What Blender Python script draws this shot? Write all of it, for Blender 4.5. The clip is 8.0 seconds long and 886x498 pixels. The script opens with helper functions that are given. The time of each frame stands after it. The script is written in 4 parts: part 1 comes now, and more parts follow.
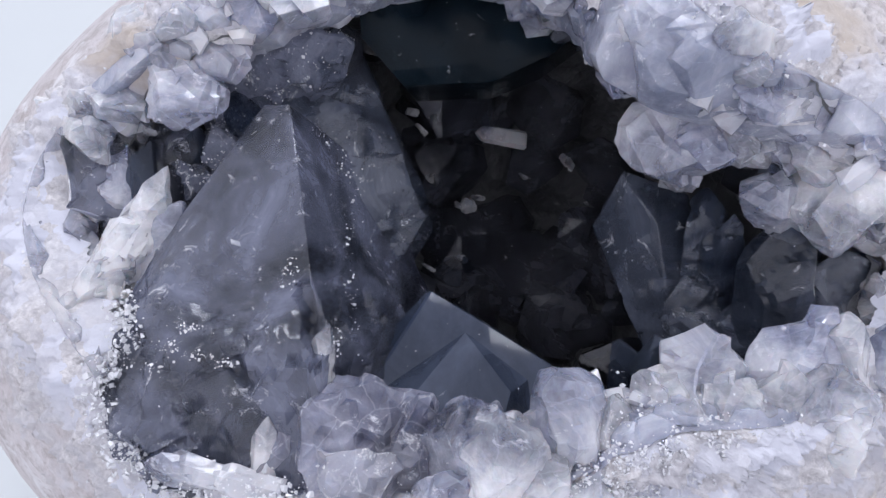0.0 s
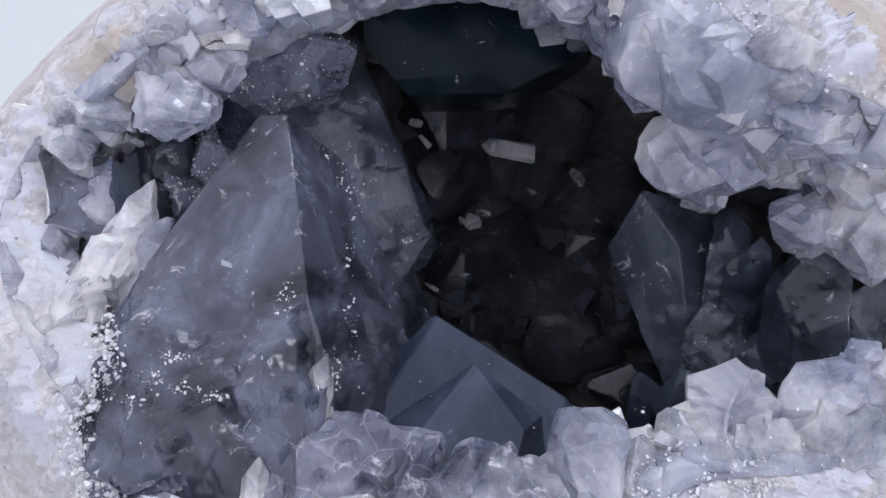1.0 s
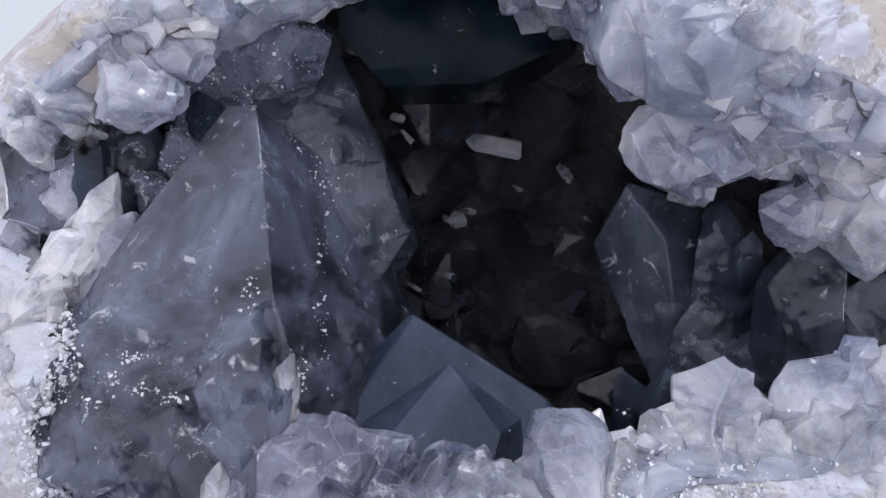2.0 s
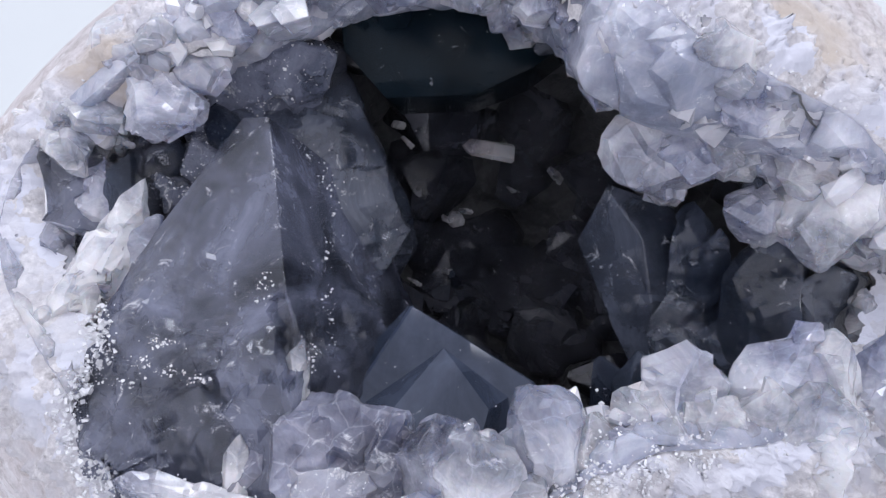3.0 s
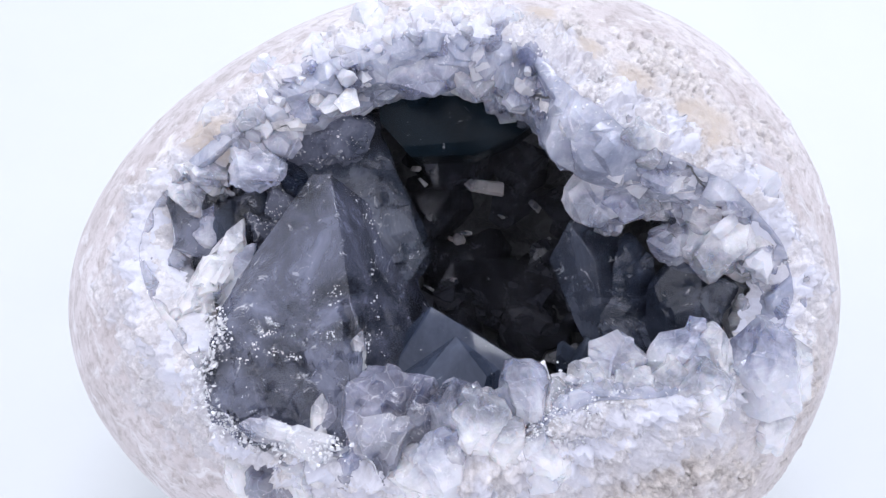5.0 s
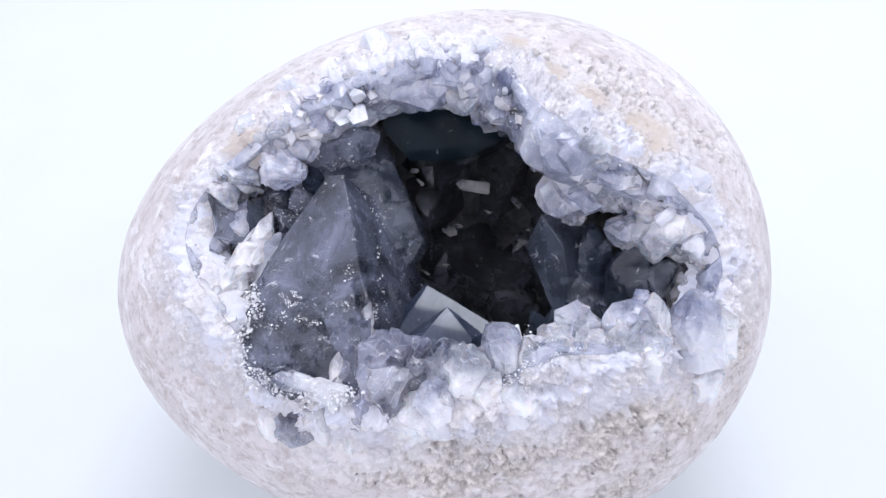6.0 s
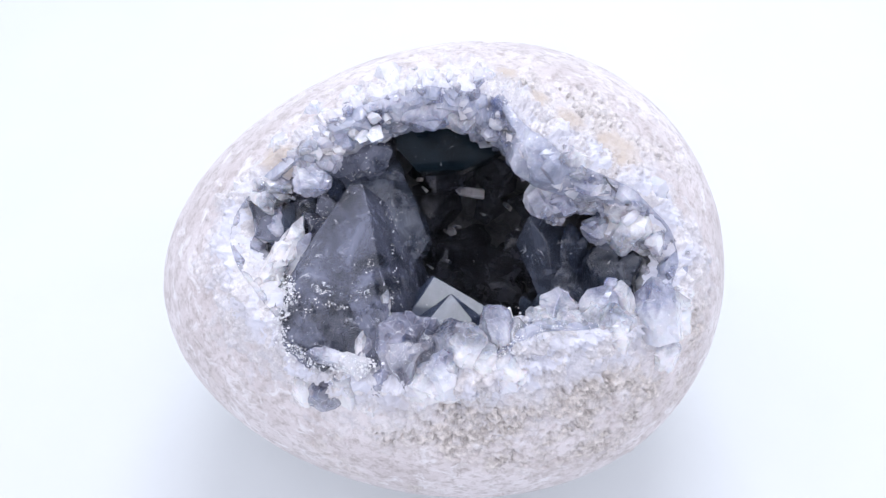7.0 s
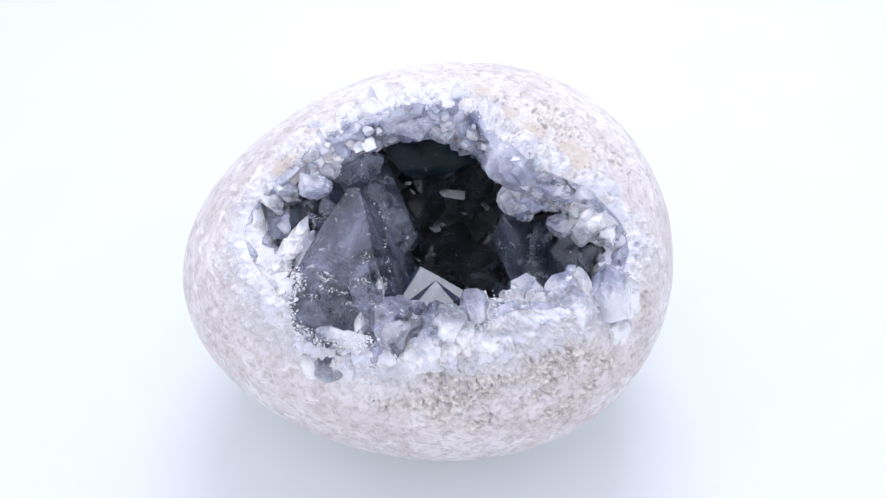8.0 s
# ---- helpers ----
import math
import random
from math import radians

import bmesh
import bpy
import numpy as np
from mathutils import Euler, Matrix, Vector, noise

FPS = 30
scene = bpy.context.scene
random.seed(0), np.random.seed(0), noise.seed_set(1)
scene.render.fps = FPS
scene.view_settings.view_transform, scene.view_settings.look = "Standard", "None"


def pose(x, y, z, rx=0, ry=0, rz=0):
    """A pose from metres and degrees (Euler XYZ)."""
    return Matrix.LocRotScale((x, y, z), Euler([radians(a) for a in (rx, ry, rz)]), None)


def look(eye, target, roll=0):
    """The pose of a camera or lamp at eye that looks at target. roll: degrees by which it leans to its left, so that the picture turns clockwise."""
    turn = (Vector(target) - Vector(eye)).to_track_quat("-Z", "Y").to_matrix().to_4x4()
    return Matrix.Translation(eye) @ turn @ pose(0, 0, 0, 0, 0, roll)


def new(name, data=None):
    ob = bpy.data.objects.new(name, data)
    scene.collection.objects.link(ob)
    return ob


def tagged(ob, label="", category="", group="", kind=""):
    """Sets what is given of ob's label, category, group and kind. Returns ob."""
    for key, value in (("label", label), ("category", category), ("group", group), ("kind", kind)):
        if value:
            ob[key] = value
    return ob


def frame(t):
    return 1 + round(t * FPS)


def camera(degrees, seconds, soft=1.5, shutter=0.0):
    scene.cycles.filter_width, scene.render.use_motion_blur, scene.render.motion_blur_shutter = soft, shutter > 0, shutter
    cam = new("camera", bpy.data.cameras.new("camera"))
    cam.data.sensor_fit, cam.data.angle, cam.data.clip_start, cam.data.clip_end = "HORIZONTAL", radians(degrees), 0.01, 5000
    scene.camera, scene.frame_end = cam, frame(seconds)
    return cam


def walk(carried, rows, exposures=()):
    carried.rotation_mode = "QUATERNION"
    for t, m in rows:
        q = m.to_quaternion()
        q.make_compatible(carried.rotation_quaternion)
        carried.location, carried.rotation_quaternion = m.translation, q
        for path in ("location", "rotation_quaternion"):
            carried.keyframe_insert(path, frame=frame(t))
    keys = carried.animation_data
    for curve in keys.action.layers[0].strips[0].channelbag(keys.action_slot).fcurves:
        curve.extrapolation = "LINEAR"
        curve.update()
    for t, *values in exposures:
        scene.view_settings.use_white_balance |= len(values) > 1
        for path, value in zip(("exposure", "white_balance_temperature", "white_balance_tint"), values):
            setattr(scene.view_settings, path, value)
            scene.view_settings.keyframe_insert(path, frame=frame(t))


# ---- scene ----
# ---------------------------------------------------------------- camera
# Geode units: one unit is 2 cm; x right, y into the opening, z up along the face of the geode.
UNIT, TILT = 0.02, -60.0
GEODE = pose(0, -0.106, 0.1719, TILT) @ Matrix.Scale(UNIT, 4)

cam = camera(61.8, 8.0, soft=1.35)
ROWS = [
    (0.0, 0.307, 0.176, 1.468, 5.25, 5.35, 2.50),
    (0.5, 0.258, 0.282, 1.562, 4.92, 5.52, 2.77),
    (1.0, 0.196, 0.468, 1.582, 4.75, 5.90, 2.99),
    (1.5, 0.224, 0.681, 1.544, 4.69, 6.29, 3.06),
    (2.8, 0.455, 0.423, 1.513, 5.49, 6.53, 2.41),
    (3.0, 0.438, 0.257, 1.485, 5.57, 6.38, 2.63),
    (3.5, 0.409, -0.219, 1.463, 5.67, 6.31, 2.84),
    (4.0, 0.424, -0.700, 1.523, 5.55, 6.17, 2.62),
    (5.5, 0.478, -2.256, 1.308, 4.63, 6.10, 2.31),
    (6.0, 0.614, -2.970, 1.146, 4.74, 6.40, 2.22),
    (6.5, 0.597, -3.702, 1.091, 4.40, 6.23, 2.02),
    (7.0, 0.581, -4.462, 0.915, 4.04, 6.55, 1.76),
    (7.5, 0.663, -5.241, 0.721, 3.77, 6.83, 1.61),
    (8.0, 0.739, -5.943, 0.604, 3.19, 6.83, 0.99),
]


def eye_pose(x, y, z, yaw, pitch, roll):
    """A pose in geode units, laid into the world in metres."""
    turn = pose(0, 0, 0, 0, 0, yaw) @ pose(0, 0, 0, 90 + pitch) @ pose(0, 0, 0, 0, 0, roll)
    place = GEODE @ Vector((x, y, z))
    return Matrix.Translation(place) @ pose(0, 0, 0, TILT) @ turn


walk(cam, [(t, eye_pose(*row)) for t, *row in ROWS],
     exposures=[(0.0, -0.1), (1.5, -0.25), (3.0, -0.04), (4.2, 0.12), (5.5, 0.2), (8.0, 0.28)])

# ---------------------------------------------------------------- light
world = bpy.data.worlds.new("light_tent")
scene.world = world
world.use_nodes = True
back = world.node_tree.nodes["Background"]
back.inputs["Color"].default_value = (0.90, 0.90, 1.03, 1)
# The white tent is nearly even all round, a trace dimmer behind.
tent = world.node_tree
way = tent.nodes.new("ShaderNodeTexCoord")
toward = tent.nodes.new("ShaderNodeVectorMath")
toward.operation = "DOT_PRODUCT"
toward.inputs[1].default_value = (0.0, 1.0, 0.1)
level = tent.nodes.new("ShaderNodeMapRange")
level.inputs["From Min"].default_value = -0.6
level.inputs["To Min"].default_value, level.inputs["To Max"].default_value = 1.27, 1.24
tent.links.new(way.outputs["Generated"], toward.inputs[0])
tent.links.new(toward.outputs["Value"], level.inputs["Value"])
tent.links.new(level.outputs["Result"], back.inputs["Strength"])


def softbox(name, eye, target, wide, high, watts):
    lamp = bpy.data.lights.new(name, "AREA")
    lamp.shape, lamp.size, lamp.size_y, lamp.energy = "RECTANGLE", wide, high, watts
    lamp.color = (0.90, 0.93, 1.02)
    ob = new(name, lamp)
    ob.matrix_world = look(eye, target)
    return ob


softbox("softbox_lamp", (0.037, 0.307, 0.609), (0.000, -0.036, 0.106), 0.30, 0.212, 1.9)

# ---------------------------------------------------------------- materials


def nodes_of(name):
    m = bpy.data.materials.new(name)
    m.use_nodes = True
    t = m.node_tree
    return m, t, t.nodes["Principled BSDF"]


def place_input(t, scale):
    co = t.nodes.new("ShaderNodeTexCoord")
    mp = t.nodes.new("ShaderNodeMapping")
    mp.inputs["Scale"].default_value = (scale,) * 3
    t.links.new(co.outputs["Object"], mp.inputs["Vector"])
    return mp.outputs["Vector"]


def noise_node(t, vec, scale, detail=6, rough=0.6, distort=0.0):
    n = t.nodes.new("ShaderNodeTexNoise")
    n.inputs["Scale"].default_value, n.inputs["Detail"].default_value = scale, detail
    n.inputs["Roughness"].default_value, n.inputs["Distortion"].default_value = rough, distort
    t.links.new(vec, n.inputs["Vector"])
    return n.outputs["Fac"]


def ramp(t, fac, stops):
    r = t.nodes.new("ShaderNodeValToRGB")
    e = r.color_ramp.elements
    while len(e) < len(stops):
        e.new(0.5)
    for el, (pos, col) in zip(e, stops):
        el.position, el.color = pos, (*col, 1) if len(col) == 3 else col
    t.links.new(fac, r.inputs["Fac"])
    return r.outputs["Color"]


def mix(t, fac, a, b, mode="MIX"):
    n = t.nodes.new("ShaderNodeMix")
    n.data_type, n.blend_type = "RGBA", mode
    for sock, val in ((n.inputs[0], fac), (n.inputs[6], a), (n.inputs[7], b)):
        if isinstance(val, bpy.types.NodeSocket):
            t.links.new(val, sock)
        else:
            sock.default_value = val
    return n.outputs[2]


def bump(t, shader, height, strength, dist):
    n = t.nodes.new("ShaderNodeBump")
    n.inputs["Strength"].default_value, n.inputs["Distance"].default_value = strength, dist
    t.links.new(height, n.inputs["Height"])
    t.links.new(n.outputs["Normal"], shader.inputs["Normal"])
    return n


def g3(v):
    return (v, v, v)


def map_range(t, value, low, high):
    n = t.nodes.new("ShaderNodeMapRange")
    n.inputs["To Min"].default_value, n.inputs["To Max"].default_value = low, high
    t.links.new(value, n.inputs["Value"])
    return n.outputs["Result"]


def cells_node(t, vec, scale, feature="F1", output="Distance"):
    n = t.nodes.new("ShaderNodeTexVoronoi")
    n.feature = feature
    n.inputs["Scale"].default_value = scale
    t.links.new(vec, n.inputs["Vector"])
    return n.outputs[output]


def facet_height(t, vec, scale):
    """A height made of small tilted planes, as on broken crystal, and a random value for each plane."""
    n = t.nodes.new("ShaderNodeTexVoronoi")
    n.inputs["Scale"].default_value = scale
    warp = t.nodes.new("ShaderNodeTexNoise")
    warp.inputs["Scale"].default_value, warp.inputs["Detail"].default_value = scale * 0.8, 2
    t.links.new(vec, warp.inputs["Vector"])
    bent = t.nodes.new("ShaderNodeVectorMath")
    bent.operation = "MULTIPLY_ADD"
    t.links.new(warp.outputs["Color"], bent.inputs[0])
    bent.inputs[1].default_value = (0.5 / scale,) * 3
    t.links.new(vec, bent.inputs[2])
    t.links.new(bent.outputs[0], n.inputs["Vector"])
    off, tilt, dot = (t.nodes.new("ShaderNodeVectorMath") for _ in range(3))
    off.operation, tilt.operation, dot.operation = "SUBTRACT", "SUBTRACT", "DOT_PRODUCT"
    t.links.new(bent.outputs[0], off.inputs[0])
    t.links.new(n.outputs["Position"], off.inputs[1])
    t.links.new(n.outputs["Color"], tilt.inputs[0])
    tilt.inputs[1].default_value = (0.5,) * 3
    t.links.new(off.outputs[0], dot.inputs[0])
    t.links.new(tilt.outputs[0], dot.inputs[1])
    pick = t.nodes.new("ShaderNodeSeparateColor")
    t.links.new(n.outputs["Color"], pick.inputs[0])
    return dot.outputs["Value"], pick.outputs[0]


def crack_lines(t, vec, scale):
    """How far it is to the nearest crooked crack, in cells."""
    warp = t.nodes.new("ShaderNodeTexNoise")
    warp.inputs["Scale"].default_value, warp.inputs["Detail"].default_value = scale * 0.6, 5
    t.links.new(vec, warp.inputs["Vector"])
    bent = t.nodes.new("ShaderNodeVectorMath")
    bent.operation = "MULTIPLY_ADD"
    t.links.new(warp.outputs["Color"], bent.inputs[0])
    bent.inputs[1].default_value = (1.1 / scale,) * 3
    t.links.new(vec, bent.inputs[2])
    return cells_node(t, bent.outputs[0], scale, "DISTANCE_TO_EDGE")


def attribute(t, name):
    n = t.nodes.new("ShaderNodeAttribute")
    n.attribute_name = name
    return n.outputs["Fac"]


def crystal_material(name, deep, pale, clear, rough, milk=0.5, relief=0.2, frost=0.0, chips=0.5, facets=0.3, size=3.0, seams=0.0, gloss=0.5, root=0.0, spread=0.18, ior=1.6):
    """Celestite: a tinted clear body with milky veils, white scars and a finely stepped surface. root: how milky the foot of the crystal is;
    spread: how far the crystals differ in depth of colour."""
    m, t, s = nodes_of(name)
    v = place_input(t, 50)
    info = t.nodes.new("ShaderNodeObjectInfo")
    island = t.nodes.new("ShaderNodeNewGeometry")
    veil = ramp(t, noise_node(t, v, 1.7, 8, 0.62, 0.6), [(0.38, g3(0)), (0.68, g3(1))])
    fine = noise_node(t, v, 9, 7, 0.68, 0.8)
    streak_map = t.nodes.new("ShaderNodeMapping")
    streak_map.inputs["Scale"].default_value = (5.0, 0.7, 2.0)
    streak_map.inputs["Rotation"].default_value = (0.3, 0.5, 0.6)
    t.links.new(v, streak_map.inputs["Vector"])
    streak = ramp(t, noise_node(t, streak_map.outputs["Vector"], 3.0, 6, 0.6, 0.4), [(0.50, g3(0)), (0.74, g3(0.3))])
    veil = mix(t, streak, veil, g3(0.8) + (1,))
    body = mix(t, veil, (*deep, 1), (*pale, 1))
    shade = t.nodes.new("ShaderNodeHueSaturation")
    t.links.new(map_range(t, info.outputs["Random"], 1 - spread, 1 + spread), shade.inputs["Value"])
    t.links.new(map_range(t, island.outputs["Random Per Island"], 0.85, 1.2), shade.inputs["Saturation"])
    t.links.new(body, shade.inputs["Color"])
    body = shade.outputs["Color"]
    scar = ramp(t, noise_node(t, v, 6.5, 9, 0.72, 1.0), [(0.66 - 0.06 * chips, g3(0)), (0.78 - 0.06 * chips, g3(0.9))])
    speck = ramp(t, noise_node(t, v, 34, 3, 0.5), [(0.735, g3(0)), (0.78, g3(0.8))])
    white = mix(t, speck, scar, g3(1) + (1,), "LIGHTEN")
    if root:
        foot = t.nodes.new("ShaderNodeMath")
        foot.operation = "MULTIPLY_ADD"
        t.links.new(noise_node(t, v, 4.0, 6, 0.65, 0.5), foot.inputs[0])
        foot.inputs[1].default_value = 0.9
        t.links.new(attribute(t, "foot"), foot.inputs[2])
        white = mix(t, ramp(t, foot.outputs[0], [(0.62, g3(0)), (1.2 if root < 0.5 else 1.0, g3(root))]), white, g3(1) + (1,), "LIGHTEN")
    body = mix(t, white, body, (0.86, 0.87, 0.90, 1))
    if seams:
        seam = ramp(t, crack_lines(t, v, size * 1.3), [(0.0, g3(1)), (0.03, g3(0))])
        white = mix(t, mix(t, seams, g3(0) + (1,), seam), white, g3(1) + (1,), "LIGHTEN")
        body = mix(t, mix(t, seams, g3(0) + (1,), seam), body, (0.88, 0.89, 0.93, 1))
    t.links.new(body, s.inputs["Base Color"])
    blend = mix(t, white, mix(t, 0.45, g3(0) + (1,), veil), g3(0.85) + (1,))
    t.links.new(map_range(t, blend, clear, 0.0), s.inputs["Transmission Weight"])
    t.links.new(map_range(t, mix(t, 0.5, fine, white), rough * 0.4, rough * 1.9 + 0.12), s.inputs["Roughness"])
    s.inputs["IOR"].default_value = ior
    s.inputs["Specular IOR Level"].default_value = gloss
    s.inputs["Subsurface Weight"].default_value = milk
    s.inputs["Subsurface Scale"].default_value = 0.004
    s.inputs["Subsurface Radius"].default_value = (0.6, 0.8, 1.0)
    b = bump(t, s, fine, relief, 0.0009)
    if facets:
        planes, _ = facet_height(t, v, size)
        b0 = t.nodes.new("ShaderNodeBump")
        b0.inputs["Strength"].default_value, b0.inputs["Distance"].default_value = facets, 0.02
        t.links.new(planes, b0.inputs["Height"])
        t.links.new(b0.outputs["Normal"], b.inputs["Normal"])
    if frost:
        b2 = t.nodes.new("ShaderNodeBump")
        b2.inputs["Strength"].default_value, b2.inputs["Distance"].default_value = frost, 0.0004
        t.links.new(noise_node(t, v, 55, 3, 0.6), b2.inputs["Height"])
        t.links.new(b.outputs["Normal"], b2.inputs["Normal"])
        t.links.new(b2.outputs["Normal"], s.inputs["Normal"])
    return m


def shell_material():
    """Polished grey-pink limestone that turns to chalky white crystal grain by the broken mouth, with tan stains."""
    m, t, s = nodes_of("geode_stone")
    v = place_input(t, 50)
    broad = noise_node(t, v, 0.9, 6, 0.6, 0.8)
    fine = noise_node(t, v, 7, 9, 0.72, 0.5)
    grain = noise_node(t, v, 22, 8, 0.75)
    c = mix(t, ramp(t, broad, [(0.35, g3(0)), (0.65, g3(1))]), (0.53, 0.485, 0.49, 1), (0.68, 0.645, 0.66, 1))
    c = mix(t, ramp(t, fine, [(0.47, g3(0)), (0.64, g3(0.9))]), c, (0.34, 0.30, 0.29, 1))
    c = mix(t, ramp(t, noise_node(t, v, 3.5, 6, 0.65, 0.8), [(0.54, g3(0)), (0.66, g3(1))]), c, (0.72, 0.71, 0.73, 1))
    c = mix(t, ramp(t, noise_node(t, v, 15, 5, 0.6, 0.3), [(0.60, g3(0)), (0.70, g3(0.55))]), c, (0.33, 0.295, 0.285, 1))
    chalk = mix(t, ramp(t, grain, [(0.35, g3(0)), (0.62, g3(1))]), (0.42, 0.405, 0.42, 1), (0.79, 0.775, 0.785, 1))
    patch = ramp(t, noise_node(t, v, 3.2, 7, 0.7, 0.6), [(0.46, g3(0)), (0.60, g3(0.75))])
    chalk = mix(t, patch, chalk, (0.50, 0.495, 0.535, 1))
    warp = t.nodes.new("ShaderNodeVectorMath")
    warp.operation = "MULTIPLY_ADD"
    wn = t.nodes.new("ShaderNodeTexNoise")
    wn.inputs["Scale"].default_value, wn.inputs["Detail"].default_value = 6, 5
    t.links.new(v, wn.inputs["Vector"])
    t.links.new(wn.outputs["Color"], warp.inputs[0])
    warp.inputs[1].default_value = (0.35,) * 3
    t.links.new(v, warp.inputs[2])
    flake = t.nodes.new("ShaderNodeSeparateColor")
    t.links.new(cells_node(t, warp.outputs[0], 5.5, "F1", "Color"), flake.inputs[0])
    blue = mix(t, ramp(t, flake.outputs[0], [(0.62, g3(0)), (0.70, g3(1))]), chalk, (0.64, 0.65, 0.71, 1))
    blue = mix(t, ramp(t, flake.outputs[1], [(0.84, g3(0)), (0.90, g3(1))]), blue, (0.52, 0.51, 0.55, 1))
    chalk = mix(t, ramp(t, noise_node(t, v, 1.4, 6, 0.65), [(0.40, g3(0)), (0.58, g3(1))]), chalk, blue)
    icy = mix(t, ramp(t, flake.outputs[0], [(0.20, g3(0)), (0.70, g3(1))]), chalk, (0.66, 0.68, 0.77, 1))
    chalk = mix(t, ramp(t, attribute(t, "near"), [(0.15, g3(0)), (0.75, g3(0.85))]), chalk, icy)
    c = mix(t, ramp(t, attribute(t, "broken"), [(0.25, g3(0)), (0.75, g3(1))]), c, chalk)
    dirt = mix(t, ramp(t, noise_node(t, v, 12, 6, 0.7), [(0.36, g3(0)), (0.62, g3(1))]), (0.33, 0.30, 0.285, 1), (0.74, 0.695, 0.66, 1))
    gate = t.nodes.new("ShaderNodeMath")
    gate.operation = "MULTIPLY"
    t.links.new(attribute(t, "pitted"), gate.inputs[0])
    t.links.new(ramp(t, noise_node(t, v, 5, 6, 0.7), [(0.30, g3(0)), (0.52, g3(1))]), gate.inputs[1])
    c = mix(t, gate.outputs[0], c, dirt)
    tan = mix(t, grain, (0.42, 0.36, 0.31, 1), (0.58, 0.52, 0.465, 1))
    soak = t.nodes.new("ShaderNodeMath")
    soak.operation = "MULTIPLY"
    t.links.new(attribute(t, "stain"), soak.inputs[0])
    t.links.new(ramp(t, fine, [(0.30, g3(0.55)), (0.60, g3(1))]), soak.inputs[1])
    c = mix(t, soak.outputs[0], c, tan)
    t.links.new(c, s.inputs["Base Color"])
    rmap = t.nodes.new("ShaderNodeMapRange")
    rmap.inputs["To Min"].default_value, rmap.inputs["To Max"].default_value = 0.38, 0.65
    t.links.new(attribute(t, "broken"), rmap.inputs["Value"])
    t.links.new(rmap.outputs["Result"], s.inputs["Roughness"])
    b = bump(t, s, grain, 0.45, 0.0008)
    planes, pick = facet_height(t, v, 6.0)
    b0 = t.nodes.new("ShaderNodeBump")
    b0.inputs["Distance"].default_value = 0.02
    t.links.new(map_range(t, attribute(t, "broken"), 0.0, 0.7), b0.inputs["Strength"])
    t.links.new(planes, b0.inputs["Height"])
    t.links.new(b0.outputs["Normal"], b.inputs["Normal"])
    return m


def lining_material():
    m, t, s = nodes_of("shaded_druse")
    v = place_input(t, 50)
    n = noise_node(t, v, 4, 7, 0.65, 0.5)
    # The recess's shade is put into this dark base colour.
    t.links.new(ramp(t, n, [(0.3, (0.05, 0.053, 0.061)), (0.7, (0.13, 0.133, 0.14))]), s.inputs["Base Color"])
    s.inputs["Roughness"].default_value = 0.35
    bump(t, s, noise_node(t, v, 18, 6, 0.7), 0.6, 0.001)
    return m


def paper_material():
    m, t, s = nodes_of("white_paper")
    v = place_input(t, 6)
    n = noise_node(t, v, 3, 4, 0.5)
    t.links.new(ramp(t, n, [(0.3, (0.585, 0.62, 0.63)), (0.7, (0.60, 0.635, 0.645))]), s.inputs["Base Color"])
    s.inputs["Roughness"].default_value = 0.75
    bump(t, s, noise_node(t, v, 400, 3, 0.5), 0.05, 0.0004)
    return m


SHELL, LINING, PAPER = shell_material(), lining_material(), paper_material()
BLUE = crystal_material("celestite", (0.42, 0.46, 0.66), (0.80, 0.82, 0.94), 0.92, 0.05, 0.3, 0.10, chips=1.0, facets=0.22, size=3.0, seams=0.12, root=0.65)
SMOKE = crystal_material("smoky_celestite", (0.040, 0.054, 0.088), (0.105, 0.128, 0.18), 0.85, 0.05, 0.0, 0.12, chips=1.0, facets=0.3, size=2.4, gloss=0.25, spread=0.3, ior=1.32)
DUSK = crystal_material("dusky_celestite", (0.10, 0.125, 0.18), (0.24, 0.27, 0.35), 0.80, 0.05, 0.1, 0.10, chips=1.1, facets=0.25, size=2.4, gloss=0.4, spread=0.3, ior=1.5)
VIOLET = crystal_material("corroded_celestite", (0.15, 0.158, 0.235), (0.44, 0.455, 0.59), 0.65, 0.06, 0.4, 0.3, chips=1.6, facets=0.6, size=3.4, seams=0.2, root=0.3)
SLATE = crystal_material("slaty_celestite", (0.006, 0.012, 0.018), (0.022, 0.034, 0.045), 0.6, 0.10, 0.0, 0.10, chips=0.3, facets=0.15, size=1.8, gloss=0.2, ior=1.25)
CLOUDY = crystal_material("cloudy_celestite", (0.078, 0.088, 0.118), (0.27, 0.29, 0.385), 0.78, 0.08, 0.0, 0.12, chips=1.2, facets=0.22, size=1.6, gloss=0.5, ior=1.5)
# A darker copy of celestite: the shade inside the hollow is in its colour.
DEEP = crystal_material("shaded_celestite", (0.105, 0.118, 0.15), (0.24, 0.25, 0.30), 0.7, 0.06, 0.0, 0.15, chips=0.5, facets=0.25, gloss=0.5, spread=0.3, ior=1.5)
FROST = crystal_material("frosted_celestite", (0.11, 0.13, 0.19), (0.32, 0.34, 0.44), 0.3, 0.06, 0.0, 0.5, frost=0.8, chips=1.3, facets=0.3)
GLASSY = crystal_material("polished_celestite", (0.032, 0.042, 0.067), (0.075, 0.090, 0.130), 0.3, 0.02, 0.0, 0.003, chips=0.0, facets=0.0, gloss=0.32, ior=1.45)
PALE = crystal_material("milky_celestite", (0.60, 0.635, 0.77), (0.92, 0.93, 0.97), 0.85, 0.07, 0.4, 0.14, chips=1.2, facets=0.3, size=4.0, seams=0.12, root=0.8, spread=0.08)
